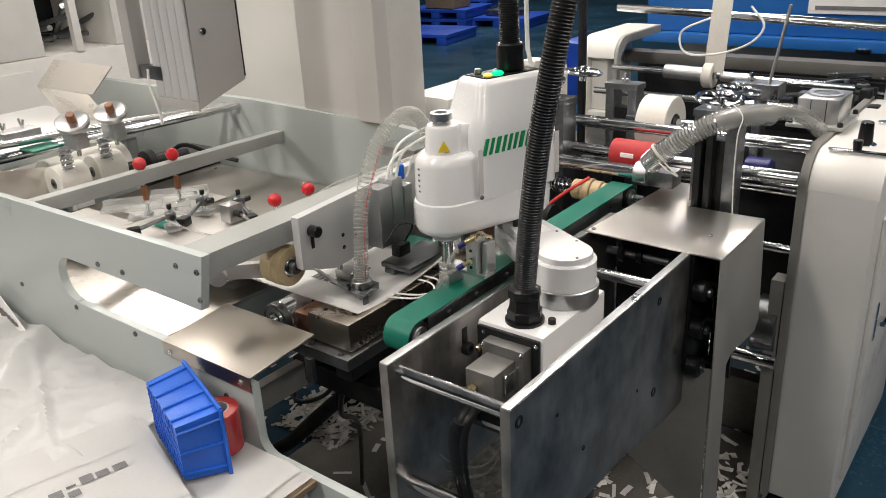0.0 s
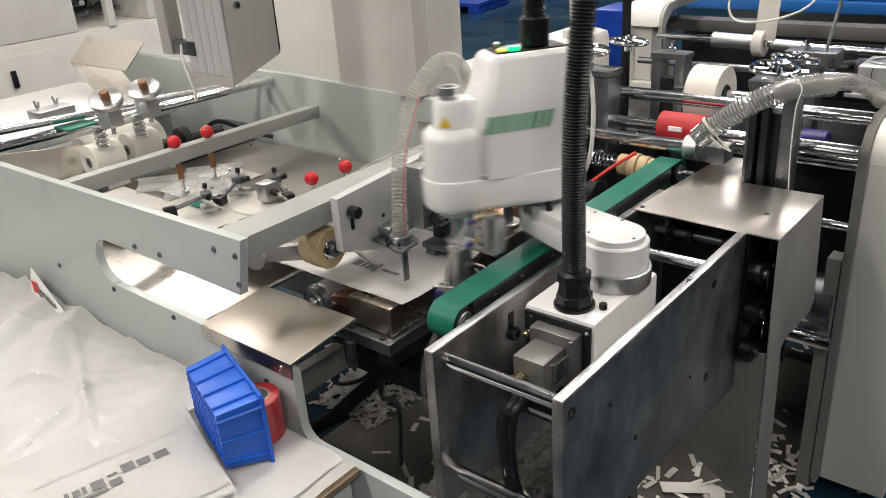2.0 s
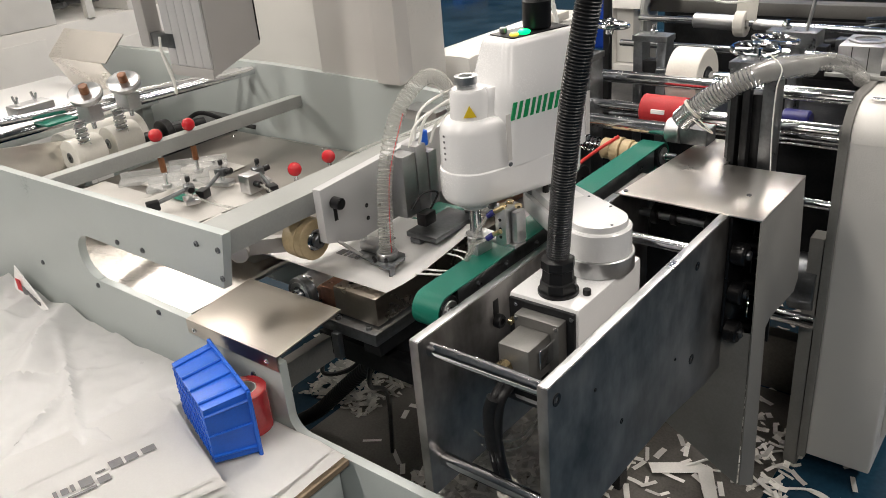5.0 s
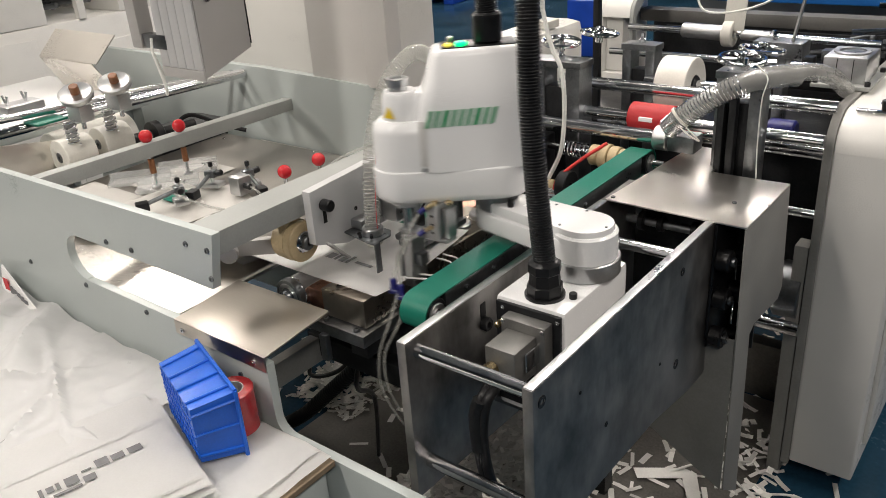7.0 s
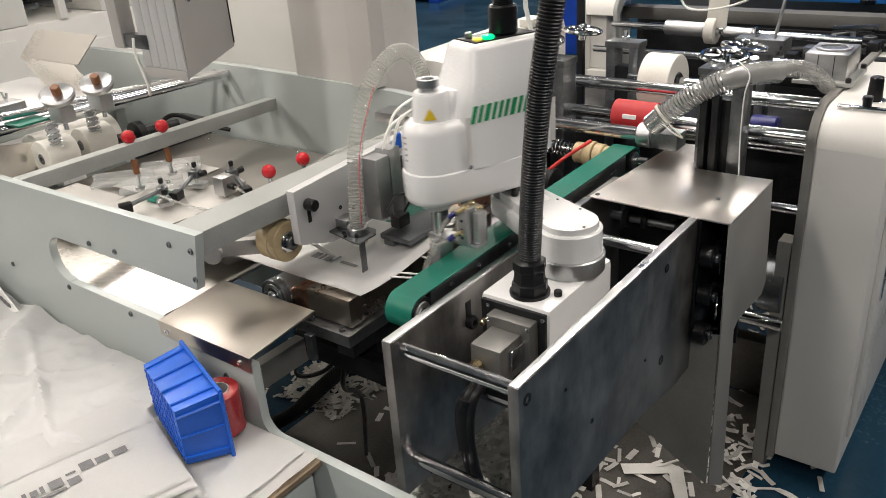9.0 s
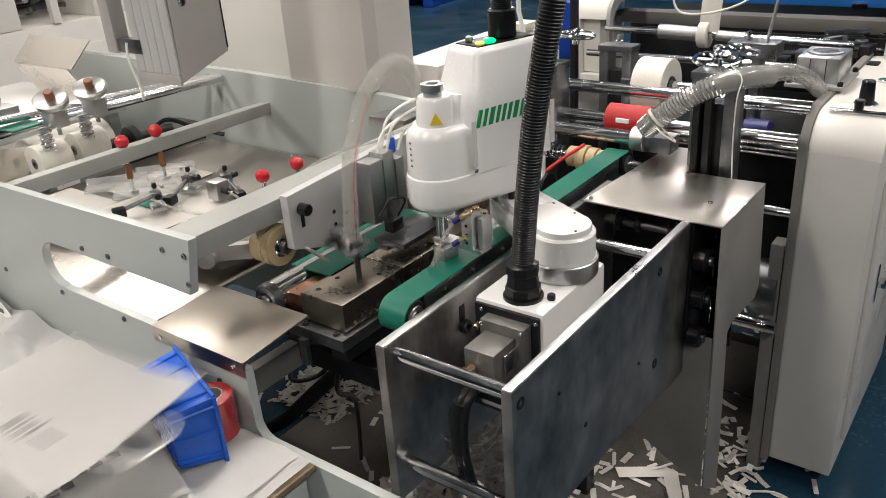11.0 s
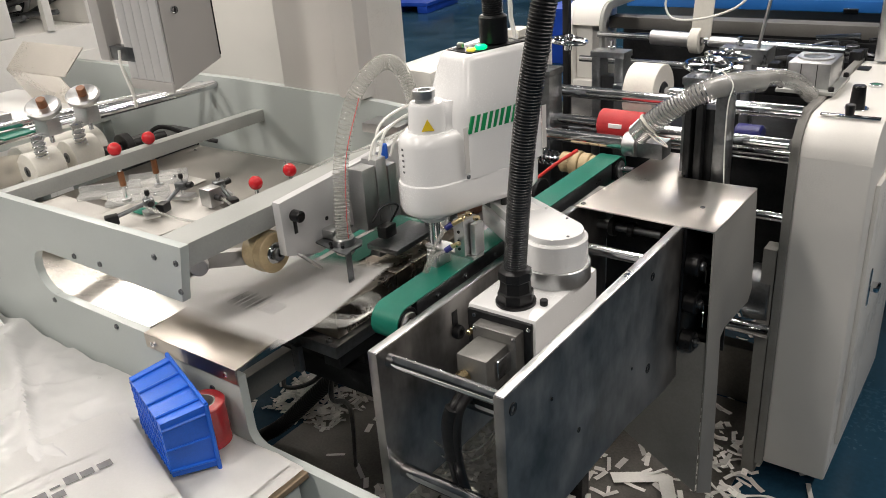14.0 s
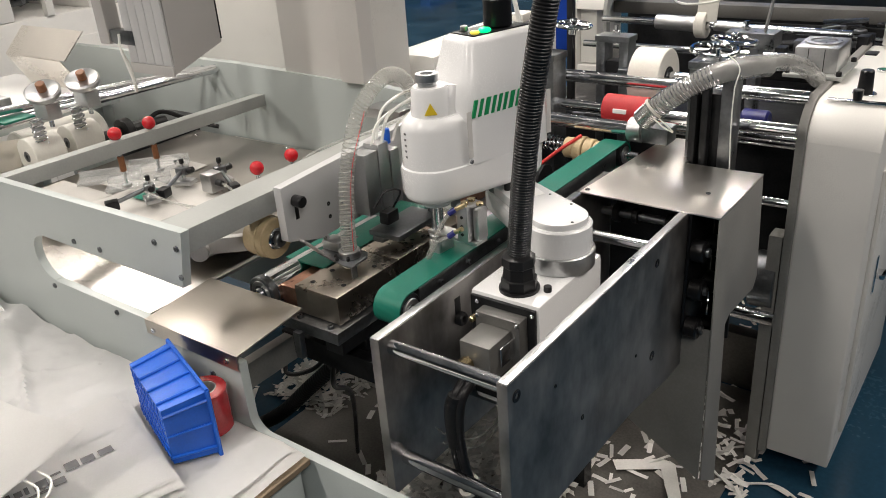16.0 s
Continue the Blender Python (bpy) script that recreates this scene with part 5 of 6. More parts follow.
# spring shaft, tan pulleys and red round belt
drv = thing("pulley_set", (-1.05, 2.05, 0.70), "tan stepped pulleys with a red round belt and spring", "pulley set")
part("shaft", cyl((-1.32, 2.09, 0.838), (-0.87, 2.06, 0.842), 0.011, 16), M_CHROME, drv)
part("spring", coil([V((-1.20, 2.085, 0.838)), V((-1.16, 2.083, 0.838)), V((-1.11, 2.08, 0.839))], 0.020, 0.0035, 7, 6, 12), M_CHROME, drv)
for x0, x1, r in ((-1.095, -1.065, 0.030), (-1.062, -1.035, 0.038), (-1.032, -1.005, 0.034), (-1.003, -0.975, 0.030)):
    part("pulley", ring((x0, 2.065, 0.838), (x1, 2.065, 0.838), 0.011, r, 28), M_TAN, drv, "tan pulley")
part("red_belt", tube(smooth_path([V((-1.045, 2.06, 0.880)), V((-1.09, 1.99, 0.845)), V((-1.13, 1.93, 0.80)), V((-1.135, 1.92, 0.75)), V((-1.115, 1.95, 0.74))], 24), 0.005, 8), M_BELT_RED, drv, "red round belt")
part("low_pulley", ring((-1.13, 1.95, 0.775), (-1.10, 1.95, 0.775), 0.012, 0.045, 28), M_DARK, drv)
part("low_shaft", cyl((-1.25, 1.92, 0.76), (-0.95, 1.92, 0.76), 0.012, 14), M_CHROME, drv)
for k in range(6):
    part("dark_gear", ring((-1.02 + 0.028 * k, 1.93, 0.77), (-1.0 + 0.028 * k, 1.93, 0.77), 0.012, 0.022 + 0.006 * (k % 2), 18), M_GUN, drv)
part("stand", box((-1.30, 1.98, 0.5), (-1.25, 2.12, 0.87), 0.003), M_DARK, drv)
drv.location.x += 0.03
ht = thing("hanging_tube", (-1.145, 1.95, 0.74), "white plastic tube hanging down behind the robot", "tube")
part("tube", tube(smooth_path([V((-1.17, 1.95, 1.9)), V((-1.158, 1.95, 1.335)), V((-1.152, 1.95, 1.248)), V((-1.129, 1.95, 1.168)), V((-1.098, 1.95, 1.102)), V((-1.09, 1.95, 0.994)), V((-1.102, 1.95, 0.878)), V((-1.145, 1.95, 0.783))], 50), 0.0065, 8), M_TUBE, ht)
part("tan_cone", cyl((-1.150, 1.95, 0.765), (-1.120, 1.95, 0.775), 0.022, 20, r2=0.012), M_TAN, ht)


# ribbed clear hose over the former
hp2 = [V((-0.835, 2.06, 0.945)), V((-0.80, 2.06, 0.98)), V((-0.74, 2.06, 1.03)), V((-0.67, 2.07, 1.073)), V((-0.60, 2.10, 1.098)), V((-0.555, 2.18, 1.09)), V((-0.51, 2.25, 1.08)), V((-0.48, 2.30, 1.02))]
h2 = thing("vacuum_hose", (-0.835, 2.06, 0.93), "clear wire-ribbed vacuum hose tied to a shaft", "hose")
part("hose_wall", tube(smooth_path(hp2[:6], 50), 0.029, 16), M_HOSE_THICK, h2)
part("hose_tail", tube(smooth_path([V((-0.575, 2.15, 1.092)), V((-0.54, 2.25, 1.085)), V((-0.51, 2.36, 1.05)), V((-0.49, 2.45, 0.995))], 24), 0.023, 14), M_HOSE_THICK, h2)
part("wire_spiral", coil(hp2[:5], 0.0292, 0.0016, 36, 5, 14), M_CHROME, h2)
part("cable_tie", ring((-0.80, 2.045, 0.985), (-0.795, 2.047, 0.99), 0.028, 0.031, 20), M_WHITE_PL, h2)
part("tie_tail", tube(smooth_path([V((-0.79, 2.03, 0.965)), V((-0.76, 2.02, 0.95)), V((-0.735, 2.03, 0.935)), V((-0.77, 2.02, 0.97))], 16), 0.002, 5), M_WHITE_PL, h2)
part("white_cord", tube(smooth_path([V((-0.62, 2.06, 1.14)), V((-0.585, 2.05, 1.11)), V((-0.59, 2.04, 1.06)), V((-0.592, 2.045, 0.95)), V((-0.585, 2.045, 0.82))], 30), 0.0016, 6), M_TUBE, h2, "white cord")

# things on the cream cabinet
gb = thing("gear_housing", (-0.47, 2.62, 0.988), "grey cast gear housing with a round bore", "gear housing")
part("flange", box((-0.592, 2.47, 0.989), (-0.435, 2.68, 1.0), 0.003), M_GREY_EDGE, gb)
part("block", box((-0.572, 2.50, 1.0), (-0.455, 2.655, 1.072), 0.006), M_ALU, gb)
part("bore_ring", ring((-0.513, 2.578, 1.072), (-0.513, 2.578, 1.077), 0.036, 0.05, 28), M_ALU, gb)
part("bore", cyl((-0.513, 2.578, 1.0725), (-0.513, 2.578, 1.0735), 0.0355, 24), M_GUN, gb)
for x in (-0.5725, -0.535, -0.492):
    part("seam", box((x, 2.498, 1.004), (x + 0.002, 2.4995, 1.068), 0), M_DARK, gb)
for x, y in ((-0.582, 2.485), (-0.445, 2.485), (-0.445, 2.67)):
    part("bolt", bolt((x, y, 1.0), (0, 0, 1), 0.008, 0.012), M_BLACK, gb)
kn = thing("selector_knob", (-0.36, 2.40, 0.98), "black plastic knob on the cabinet top", "knob")
part("knob", cyl((-0.36, 2.40, 0.982), (-0.36, 2.40, 1.045), 0.020, 20, r2=0.017, chamfer=0.003), M_BLACK, kn)
part("ring", ring((-0.36, 2.40, 0.980), (-0.36, 2.40, 0.984), 0.020, 0.030, 24), M_CHROME, kn)
hn = thing("bar_handle", (-0.36, 2.31, 0.98), "thin steel handle strip with a black knob", "handle")
part("strip", box((-0.43, 2.305, 0.981), (-0.285, 2.32, 0.986), 0.001), M_CHROME, hn)
part("knob", cyl((-0.36, 2.312, 0.986), (-0.36, 2.312, 1.015), 0.011, 16, r2=0.013, chamfer=0.002), M_BLACK, hn)
bt = thing("push_button", (-0.36, 2.66, 0.98), "chrome-ringed green push button", "button")
part("ring", ring((-0.36, 2.66, 0.980), (-0.36, 2.66, 0.988), 0.012, 0.019, 20), M_CHROME, bt)
part("cap", cyl((-0.36, 2.66, 0.980), (-0.36, 2.66, 0.986), 0.012, 16, chamfer=0.001), M_BELT, bt)

# far side: cream end frame, black post, blue hood
fc = thing("end_frame", (-1.43, 3.2, FLOOR), "cream painted end frame with a rounded corner", "machine cabinet")
prof = [(2.9, FLOOR), (2.9, 1.07)] + arc(2.98, 1.07, 0.08, 180, 90, 6) + [(3.3, 1.15), (3.3, FLOOR)]
part("side", prism(prof, "x", -1.50, -1.47, 0.004), M_CREAM, fc)
part("front_face", box((-1.469, 2.9, FLOOR), (-1.36, 2.94, 0.86), 0.004), M_CREAM, fc)
part("front_wall", box((-1.469, 2.93, 0.862), (-1.40, 2.96, 1.09), 0.004), M_CREAM, fc)
part("top_flange", prism([(2.9, 1.07)] + arc(2.98, 1.07, 0.08, 180, 90, 6) + [(3.3, 1.15), (3.3, 1.14)] + arc(2.98, 1.07, 0.07, 90, 180, 6), "x", -1.469, -1.36, 0.0), M_CREAM, fc)
part("inner_lip", prism([(2.9, 0.862), (2.9, 1.07)] + arc(2.98, 1.07, 0.08, 180, 90, 6) + [(3.3, 1.15), (3.3, 1.12), (2.99, 1.12), (2.93, 1.07), (2.93, 0.862)], "x", -1.359, -1.345, 0.002), M_GREY_EDGE, fc)
solo("guard_post", box((-1.352, 2.60, FLOOR), (-1.33, 2.625, 1.7), 0.002), M_BLACK, "thin black guard post standing on the floor", "post")
hood = thing("machine_hood", (-0.9, 4.3, FLOOR), "blue painted machine hood", "machine hood")
part("hood", box((-1.72, 4.0, 1.02), (-0.50, 4.8, 1.9), 0.01), M_BLUE_PANEL, hood)
part("trim_plate", prism([(-0.95, 1.125), (-0.60, 1.125), (-0.58, 1.14), (-0.58, 1.3), (-0.95, 1.3)], "y", 3.99, 3.9985, 0.001), M_WHITE, hood, "white name plate with unreadable marks")
part("name_bar", box((-0.92, 3.9865, 1.145), (-0.61, 3.9895, 1.16), 0), M_INK, hood)
part("lower_ledge", box((-1.72, 3.95, 0.97), (-0.50, 4.4, 1.019), 0.006), M_BLUE_PANEL, hood)
part("stand", box((-1.6, 4.2, FLOOR), (-0.3, 4.7, 0.97), 0.01), M_GREY_EDGE, hood)
# plain dark box added in place of black cables beside the hood
part("cable_trunk", box((-0.49, 3.9, 0.9), (0.3, 4.5, 1.9), 0.01), M_DARK, hood)
part("latch", box((-0.72, 3.94, 0.965), (-0.66, 3.9495, 0.99), 0.003), M_CHROME, hood)
wl = solo("white_cable", tube(smooth_path([V((-0.98, 2.86, 1.24)), V((-1.08, 2.86, 1.19)), V((-1.06, 2.85, 1.12)), V((-0.95, 2.85, 1.12)), V((-0.84, 2.86, 1.16)), V((-0.80, 2.87, 1.22)), V((-0.85, 2.88, 1.28))], 40), 0.004, 8), M_TUBE, "white cable looped beside the tape web", "cable")
# fixtures out of view, added to go with the assumed lamps
nl = thing("tube_light_row", (-1.6, 2.6, 4.1), "unseen ceiling fixtures added above the hall lamps", "ceiling light")
for lx in (-5.2, -1.8, 1.8):
    for ly in (-1.9, 2.6, 7.5):
        part("fixture", box((lx - 0.24, ly - 1.47, 4.075), (lx + 0.24, ly + 1.47, 4.14), 0.004), M_GREY, nl)
        part("hanger", cyl((lx, ly, 4.14), (lx, ly, 5.0), 0.008, 8), M_GREY, nl)

# ---- stacked plastic pallets far off ----


def pallet(x, y, z, turn):
    p = thing("pallet", (x, y, z), "blue ribbed plastic pallet on the factory floor", "pallet", "blue pallets", turn=(0, 0, turn))
    part("deck", box((-0.6, -0.5, 0.10), (0.6, 0.5, 0.15), 0.006), M_PALLET, p, local=True)
    for bx in (-0.5, 0.0, 0.5):
        part("runner", box((bx - 0.08, -0.5, 0.0), (bx + 0.08, 0.5, 0.10), 0.006), M_PALLET, p, local=True)
    return p


for at in ((-8.1, 10.2, FLOOR), (-8.9, 11.8, FLOOR), (-7.9, 12.2, FLOOR), (-8.9, 11.8, FLOOR + 0.155), (-10.4, 14.6, FLOOR), (-10.6, 11.0, FLOOR)):
    pallet(*at, 8)
solo("cardboard_box", box((-9.1, 11.4, FLOOR + 0.315), (-8.5, 11.9, FLOOR + 0.6), 0.01), M_CARD, "brown cardboard box on a pallet", "box")
solo("metal_parts", box((-8.2, 11.9, FLOOR + 0.155), (-7.6, 12.4, FLOOR + 0.25), 0.02), M_GUN, "dark metal parts on a pallet", "parts")
bb = thing("storage_bin", (-3.9, 7.6, FLOOR), "blue plastic storage crate behind the hood", "crate")
part("crate", box((-4.2, 7.4, FLOOR), (-3.6, 7.9, 0.35), 0.02), M_PALLET, bb)

# ---- pile of bags in front ----
pile = thing("bag_pile_table", (-1.9, 0.3, FLOOR), "low packing table covered with cardboard", "table")
part("table_body", box((-3.2, -0.35, FLOOR), (-0.985, 0.845, 0.585), 0.004), M_GREY, pile)
part("cardboard_cover", box((-3.2, -0.36, 0.586), (-0.968, 0.858, 0.600), 0.003), M_CARD, pile)


def crumple(x0, x1, y0, y1, z, nx, ny, fold, seed, thick=0.0012, ridges=()):
    """A sheet with folds and dents."""
    bm = bmesh.new()
    g = []
    for i in range(nx + 1):
        row = []
        for j in range(ny + 1):
            x, y = x0 + (x1 - x0) * i / nx, y0 + (y1 - y0) * j / ny
            h = fold * (noise.noise(V((x * 4, y * 4, seed))) + 0.6 * abs(noise.noise(V((x * 9, y * 7, seed + 5)))) + 0.3 * noise.noise(V((x * 22, y * 22, seed + 9))) + 0.45 * (1 - abs(noise.noise(V((x * 5, y * 5, seed + 14))))) ** 6 + 0.35 * (1 - abs(noise.noise(V((x * 12, y * 10, seed + 20))))) ** 8)
            for cx, cy, dx, dy, hh, w in ridges:
                u = (x - cx) * dx + (y - cy) * dy
                v = (x - cx) * dy - (y - cy) * dx
                h += hh * max(0, 1 - abs(v) / w) * max(0, 1 - abs(u) / 0.3)
            row.append(bm.verts.new((x + 0.004 * noise.noise(V((x * 9, y * 9, seed + 2))), y, z + h)))
        g.append(row)
    for i in range(nx):
        for j in range(ny):
            bm.faces.new((g[i][j], g[i + 1][j], g[i + 1][j + 1], g[i][j + 1]))
    bmesh.ops.solidify(bm, geom=bm.faces[:], thickness=-thick)
    return bm


solo("wrapping_paper", crumple(-3.1, -0.975, -0.3, 0.856, 0.606, 90, 56, 0.005, 3), M_PAPER, "creased white wrapping paper over the table", "paper")
solo("plastic_film", crumple(-2.75, -1.36, 0.25, 0.850, 0.640, 150, 80, 0.012, 11, ridges=((-1.85, 0.72, 0.7, -0.7, 0.05, 0.06), (-2.05, 0.70, 0.5, -0.85, 0.04, 0.05), (-2.25, 0.74, 0.3, -0.95, 0.045, 0.05), (-1.62, 0.66, 0.9, -0.4, 0.02, 0.015), (-1.75, 0.58, 0.6, 0.8, 0.016, 0.012), (-1.95, 0.55, 0.95, -0.2, 0.018, 0.014), (-1.55, 0.55, 0.5, -0.85, 0.014, 0.012), (-2.2, 0.60, 0.7, 0.6, 0.02, 0.015))), M_FILM, "crumpled clear-white plastic film on the pile", "film")
solo("plastic_film", crumple(-1.40, -1.0, 0.50, 0.845, 0.614, 40, 30, 0.004, 23), M_FILM, "smooth plastic film over the table edge", "film")


def bag(name, label, both_lines, group):
    """A flat paper bag, its fold along +x, built about its middle."""
    b = thing(name, (0, 0, 0), label, "paper bag", group)
    def sheet(x0, x1, y0, y1, lift, thick, nx=14, ny=12):
        bm = bmesh.new()
        g = [[bm.verts.new((x, y, lift + sag(x, y))) for y in (y0 + (y1 - y0) * v / ny for v in range(ny + 1))] for x in (x0 + (x1 - x0) * u / nx for u in range(nx + 1))]
        for u in range(nx):
            for v in range(ny):
                bm.faces.new((g[u][v], g[u + 1][v], g[u + 1][v + 1], g[u][v + 1]))
        bmesh.ops.solidify(bm, geom=bm.faces[:], thickness=-thick)
        return bm

    def sag(x, y):
        if both_lines:
            return 0.0015 * noise.noise(V((x * 9, y * 9, 2)))
        return 0.0016 * noise.noise(V((x * 8, y * 8, 4))) + 0.30 * max(0, -y - 0.10) ** 1.5 + 0.20 * max(0, x + y - 0.16) ** 1.3
    part("panel", sheet(-0.21, 0.21, -0.17, 0.17, 0.0, 0.0018), M_PAPER, b, local=True)
    edge = -0.05 if both_lines else -0.105
    part("gusset", sheet(-0.21, 0.20, -0.168, edge, 0.0023, 0.0012, 14, 5), M_PAPER, b, local=True)
    part("bottom_fold", sheet(-0.208, 0.208, edge + 0.004, 0.166, 0.0019 if both_lines else 0.0021, 0.0008), M_PAPER, b, local=True)
    if both_lines:
        for lx, ly, w, h in ((-0.133, 0.004, 0.026, 0.020), (-0.100, 0.004, 0.024, 0.020), (-0.071, 0.002, 0.024, 0.026), (-0.041, 0.006, 0.018, 0.006), (-0.041, 0.032, 0.022, 0.020),
                             (-0.012, 0.018, 0.024, 0.026), (0.012, 0.018, 0.007, 0.022), (0.026, 0.018, 0.013, 0.018), (0.042, 0.020, 0.007, 0.028), (0.0, 0.042, 0.05, 0.008)):
            part("print_bar", box((lx - w / 2, ly - h / 2, 0.0042), (lx + w / 2, ly + h / 2, 0.0045), 0), M_INK, b, "dark grey printed mark", local=True)
    x = -0.03
    for w, h in () if both_lines else ((0.020, 0.026), (0.008, 0.030), (0.016, 0.022), (0.008, 0.036)):
        part("print_bar", box((x, -0.080, 0.0036), (x + w, -0.080 + h, 0.0039), 0), M_INK, b, local=True)
        x += w + 0.006
    if not both_lines:
        part("print_bar", box((0.055, -0.070, 0.0036), (0.105, -0.060, 0.0039), 0), M_INK, b, local=True)
    for s in (-1, 1):
        pts = [V((0.205, 0.06 + s * 0.012, 0.003)), V((0.250, 0.055 + s * 0.012, 0.005)), V((0.282, 0.02 + s * 0.010, 0.006)), V((0.272, -0.03 + s * 0.010, 0.006)), V((0.205, -0.055 + s * 0.012, 0.003))]
        part("cord_handle", tube(smooth_path(pts, 14), 0.0022, 6), M_TUBE, b, "white cord handle", local=True)
    return b


first = bag("paper_bag", "flat white paper bag with grey print, lying on the pile", True, "bags on the pile")
first.matrix_world = pose(-1.31, 0.50, 0.648, 0, 0, 255)
for k, (x, y, z, rz) in enumerate(((-1.297, 0.505, 0.643, 252), (-1.29, 0.48, 0.638, 258), (-1.282, 0.495, 0.633, 254), (-1.27, 0.475, 0.628, 250), (-1.262, 0.485, 0.623, 259))):
    copy_thing(first, pose(x, y, z, 0, 0, rz))
wr = thing("printed_wrapper", (-2.16, 0.83, 0.64), "white wrapper corner with red and black print", "wrapper")
part("flap", loft([[V((-2.24, 0.835, 0.64)), V((-1.93, 0.80, 0.64)), V((-2.22, 0.845, 0.715))], [V((-2.24, 0.838, 0.64)), V((-1.93, 0.803, 0.64)), V((-2.22, 0.848, 0.715))]]), M_PAPER, wr)
part("red_mark", box((-2.195, 0.828, 0.655), (-2.17, 0.8295, 0.69), 0), M_INK_RED, wr, "red printed mark")
for k in range(5):
    part("print_bar", box((-2.16 + 0.024 * k, 0.825 - 0.0028 * k, 0.652), (-2.142 + 0.024 * k, 0.8265 - 0.0028 * k, 0.676 - 0.003 * k), 0), M_INK, wr)

# ---- blue bin and tape roll ----
# the bin lies on its side: local z runs from its floor to its rim
u = V((0.199, -0.069, 0.0)).normalized()
w = V((0.040, 0.058, 0.0)).normalized()
up = V((0, 0, 1))
w = (w - u * w.dot(u)).normalized()
bin_m = Matrix((u, up, w)).transposed().to_4x4()
bin_m.translation = V((-1.350, 0.757, 0.621))
binn = thing("parts_bin", (0, 0, 0), "blue ribbed plastic parts bin lying on its side", "bin")
binn.matrix_world = bin_m
BL, BH, BD = 0.222, 0.140, 0.085


def wall_piece(sec):
    return loft([[V(p) for p in s] for s in sec])


ins = 0.010
low = [(ins, ins), (BL - ins, ins), (BL - ins, BH - ins), (ins, BH - ins)]
hi = [(0, 0), (BL, 0), (BL, BH), (0, BH)]
for i in range(4):
    j = (i + 1) % 4
    a, b, c, d = V((*low[i], 0)), V((*low[j], 0)), V((*hi[j], BD)), V((*hi[i], BD))
    n = (b - a).cross(d - a).normalized() * 0.003
    bm = loft([[a, b, c, d], [a - n, b - n, c - n, d - n]])
    wp = part("wall", bm, M_BLUE, binn, local=True)
    for f in (0.12, 0.38, 0.64, 0.90) if i in (0, 2) else (0.12, 0.5, 0.88):
        p, q = a.lerp(b, f), d.lerp(c, f)
        part("rib", cyl(p + n * 0.6, q + n * 0.6, 0.0032, 6), M_BLUE, wp, local=True)
part("floor", box((ins, ins, 0), (BL - ins, BH - ins, 0.003), 0.0008), M_BLUE, binn, local=True)
for k in range(9):
    x = ins + 0.012 + k * 0.0205
    part("floor_rib", box((x, ins + 0.004, -0.0018), (x + 0.003, BH - ins - 0.004, 0.0), 0), M_BLUE, binn, local=True)
for k in range(5):
    y = ins + 0.012 + k * 0.0205
    part("floor_rib", box((ins + 0.004, y, -0.0018), (BL - ins - 0.004, y + 0.003, 0.0), 0), M_BLUE, binn, local=True)
rim = [(-0.004, -0.004), (BL + 0.004, -0.004), (BL + 0.004, BH + 0.004), (-0.004, BH + 0.004)]
for (ax, ay), (bx, by) in zip(rim, rim[1:] + rim[:1]):
    part("rim", cyl((ax, ay, BD), (bx, by, BD), 0.0042, 8), M_BLUE, binn, local=True)
tape = thing("tape_roll", (-1.190, 0.806, 0.622), "roll of glossy red film tape standing beside the bin", "tape roll")
part("tape", ring((-1.190, 0.806, 0.622), (-1.190, 0.806, 0.715), 0.027, 0.046, 40), M_TAPE, tape)
part("core", ring((-1.190, 0.806, 0.6225), (-1.190, 0.806, 0.7145), 0.024, 0.0268, 32), M_CTRL, tape, "grey cardboard core")

# ---- paper scraps ----


def scraps(name, n, area, z, seed, label, high=0.0, size=(0.03, 0.075)):
    rnd = random.Random(seed)
    bm = bmesh.new()
    for _ in range(n):
        x, y = rnd.uniform(area[0], area[1]), rnd.uniform(area[2], area[3])
        L, W = rnd.uniform(*size), rnd.uniform(0.010, 0.020)
        fall = max(0, 1 - ((x - (area[0] + area[1]) / 2) / (area[1] - area[0]) * 2) ** 2) * max(0, 1 - ((y - (area[2] + area[3]) / 2) / (area[3] - area[2]) * 2) ** 2)
        h = z + rnd.random() * 0.006 + high * fall * (0.8 + 0.2 * rnd.random())
        m = pose(x, y, h, rnd.uniform(-18, 18) * (1 if high else 0.35), rnd.uniform(-18, 18) * (1 if high else 0.35), rnd.uniform(0, 360))
        bend = rnd.uniform(-0.3, 0.5) * L * (0.5 if high else 0.12)
        vs = [bm.verts.new(m @ V((u * L / 2, v * W / 2, bend * u * u + (0.0005 if up_ else 0)))) for up_ in (0, 1) for u in (-1, 0, 1) for v in (-1, 1)]
        for o in (0, 6):
            bm.faces.new((vs[o], vs[o + 1], vs[o + 3], vs[o + 2]))
            bm.faces.new((vs[o + 2], vs[o + 3], vs[o + 5], vs[o + 4]))
    me = bpy.data.meshes.new(name)
    bm.to_mesh(me)
    bm.free()
    me.materials.append(M_SCRAP)
    return tagged(new(name, me), label, "paper scraps", kind="stuff")


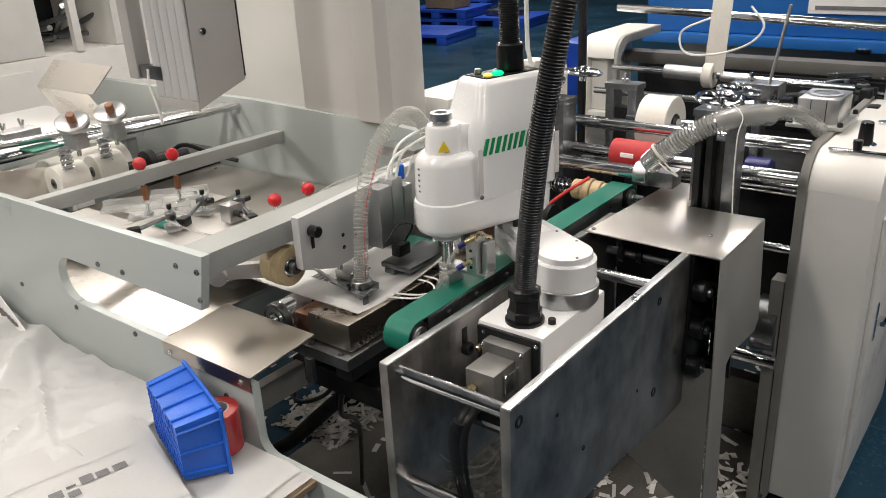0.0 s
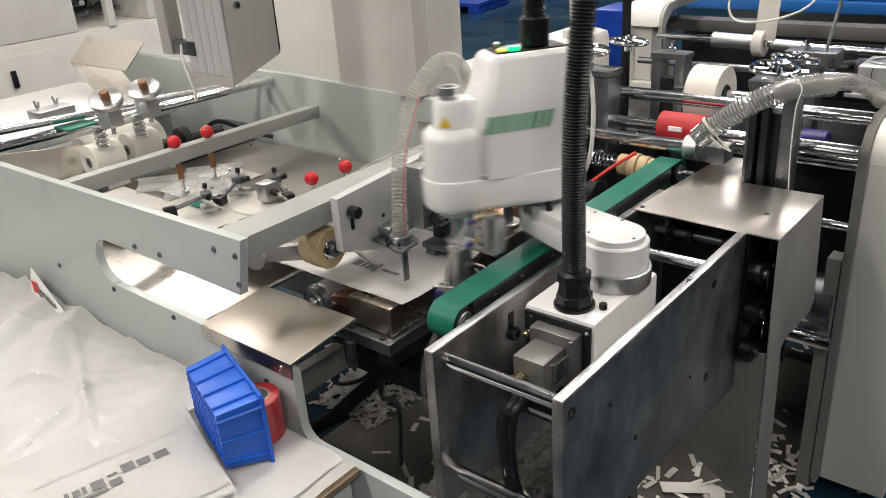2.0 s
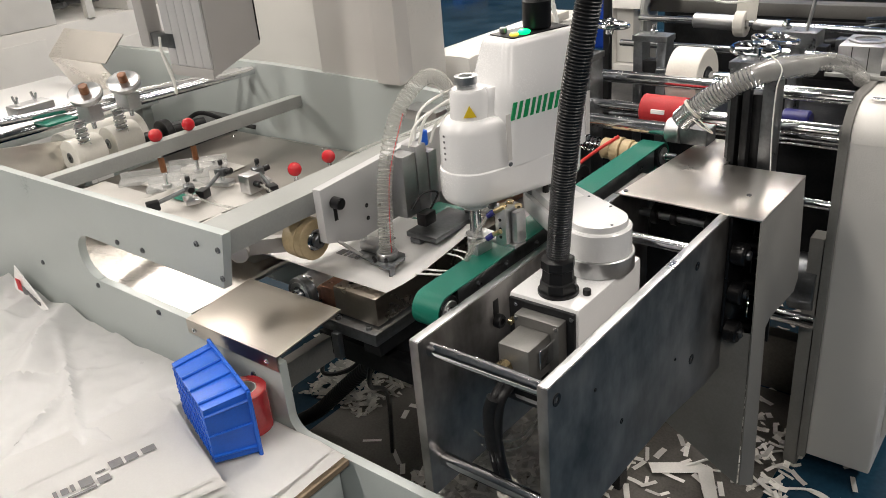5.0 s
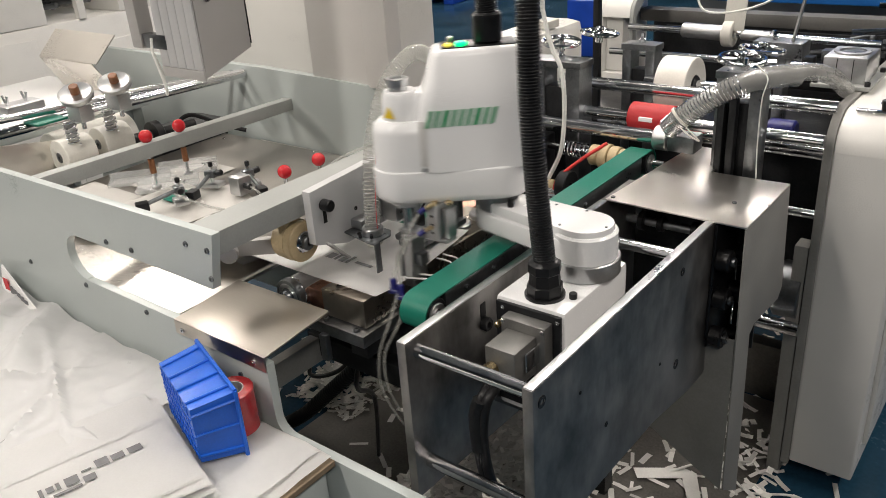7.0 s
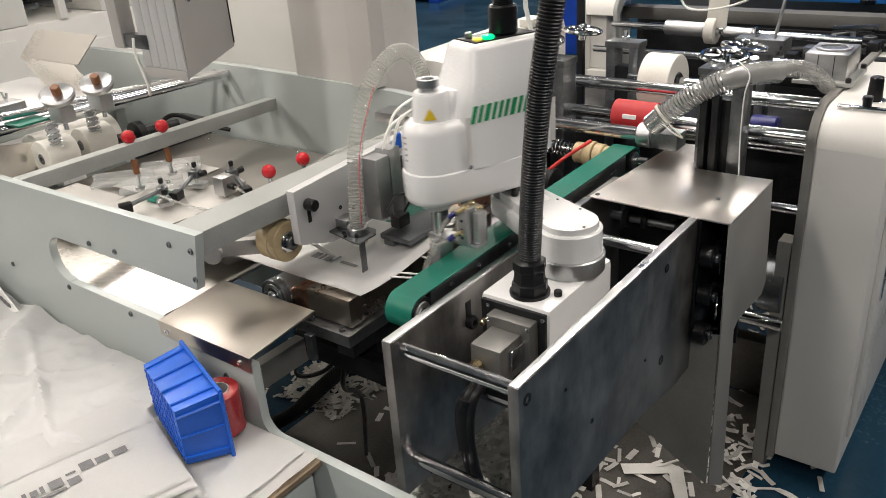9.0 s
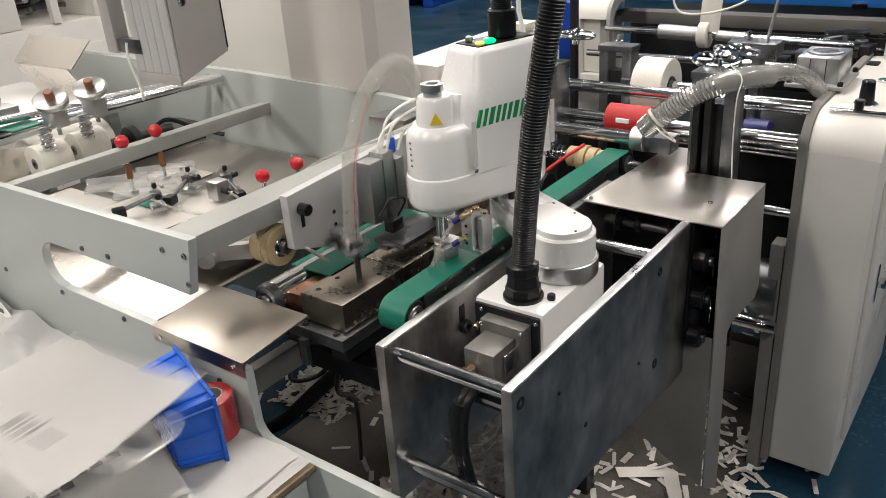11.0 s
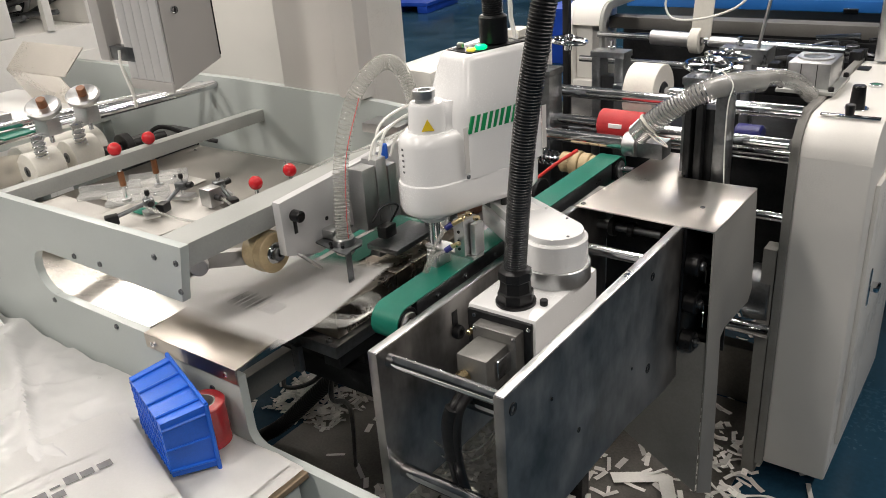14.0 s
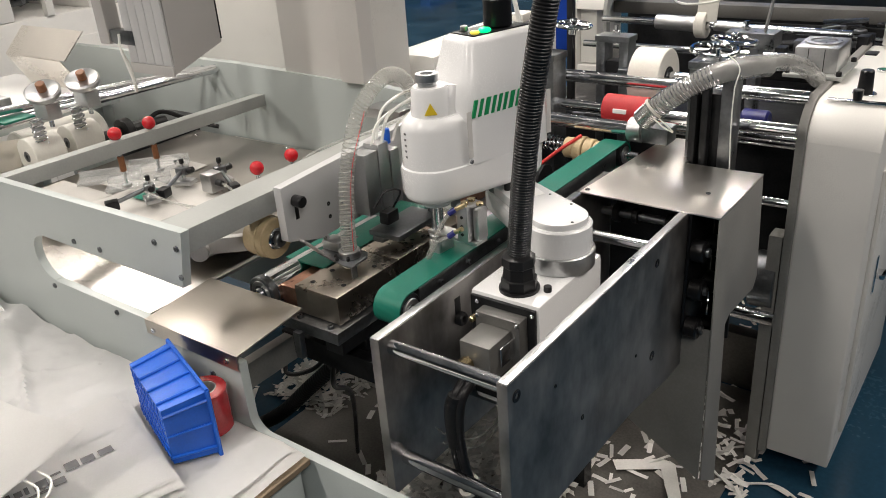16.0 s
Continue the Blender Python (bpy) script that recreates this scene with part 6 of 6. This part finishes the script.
SZ = FLOOR + 0.013
scraps("paper_scraps", 1500, (-1.46, -0.95, 1.52, 2.25), SZ, 4, "heap of cut white paper scraps on the steel sheet", 0.24)
scraps("paper_scraps", 1700, (-1.34, -0.93, 1.34, 1.96), SZ, 14, "high heap of cut white paper scraps beside the steel plate", 0.30, size=(0.03, 0.09))
scraps("paper_scraps", 130, (-1.05, -0.52, 1.6, 2.58), SZ, 5, "loose cut paper scraps on the steel sheet")
scraps("paper_scraps", 26, (-1.9, -1.4, 1.2, 2.5), SZ, 6, "loose cut paper scraps under the feeder")
scraps("paper_scraps", 170, (-2.6, -1.5, 1.5, 2.7), FLOOR + 0.003, 7, "loose cut paper scraps on the blue floor")
scraps("paper_scraps", 110, (-0.95, -0.30, 2.1, 3.6), FLOOR + 0.003, 8, "loose cut paper scraps on the blue floor")
scraps("paper_scraps", 420, (-2.15, -1.82, 1.68, 2.12), FLOOR + 0.003, 9, "heap of cut white paper scraps on the blue floor", 0.10)
scraps("paper_scraps", 60, (-0.74, -0.46, 2.05, 2.40), FLOOR + 0.003, 15, "heap of cut paper scraps beside the cabinet foot", 0.05)
solo("floor_cable", tube(smooth_path([V((-0.78, 2.02, -0.185)), V((-0.68, 2.10, -0.15)), V((-0.60, 2.12, -0.17)), V((-0.52, 2.10, -0.19)), V((-0.40, 2.16, -0.192)), V((-0.30, 2.12, -0.192))], 40), 0.004, 8), M_TUBE, "thin white cable lying among the scraps", "cable")
out = [(-0.861, 1.992), (-0.727, 2.078), (-0.683, 2.074), (-0.60, 1.92), (-0.635, 1.905), (-0.712, 2.03), (-0.83, 1.955)]
solo("paper_offcut", prism(out, "z", SZ + 0.012, SZ + 0.0135), M_SCRAP, "large cut paper offcut on the steel sheet", "paper offcut")

# ---- bags that the machine turns out ----
made = bag("paper_bag", "flat white paper bag with grey print leaving the sealing bench", False, "bags made by the machine")
made.matrix_world = pose(-1.70, 1.275, 0.835)
bags = [made] + [copy_thing(made, pose(-1.70, 1.275, 0.835)) for _ in range(9)]


def bag_motion():
    for k, (ob, c) in enumerate(zip(bags, CENTRES)):
        rest_z = 0.8215 - 0.005 * k
        rows = [(0.0, (-1.70, 1.275, rest_z, 0))] if c > 0.9 else [(0.0, (-1.27, 1.275, 0.826, 0))]
        if c > 0.9:
            rows += [(c - 0.88, (-1.70, 1.275, rest_z, 0)), (c - 0.73, (-1.52, 1.275, 0.826, 0)), (c - 0.62, (-1.35, 1.27, 0.828, 0)), (c - 0.48, (-1.25, 1.255, 0.829, 0))]
        rows += [(c - 0.22, (-1.24, 1.25, 0.829, 0)), (c + 0.38, (-1.24, 1.25, 0.829, 0)), (c + 0.46, (-1.24, 1.14, 0.835, 0)), (c + 0.56, (-1.25, 0.88, 0.838, 2)),
                 (c + 0.66, (-1.27, 0.64, 0.82, 3)), (c + 0.77, (-1.36, 0.38, 0.765, 5)), (c + 0.95, (-1.80, 0.0, 0.652 + 0.0055 * k, 12))]
        rows = [r for r in rows if r[0] <= 16.0]
        if rows[-1][0] < 16.0:
            rows.append((16.0, rows[-1][1]))
        walk(ob, [(t, pose(*(STAGE_PRESS @ V((x, y, z))), 0, 0, rz)) for t, (x, y, z, rz) in rows])


def motions():
    robot_motion()
    bag_motion()
    hose_motion()


motions()
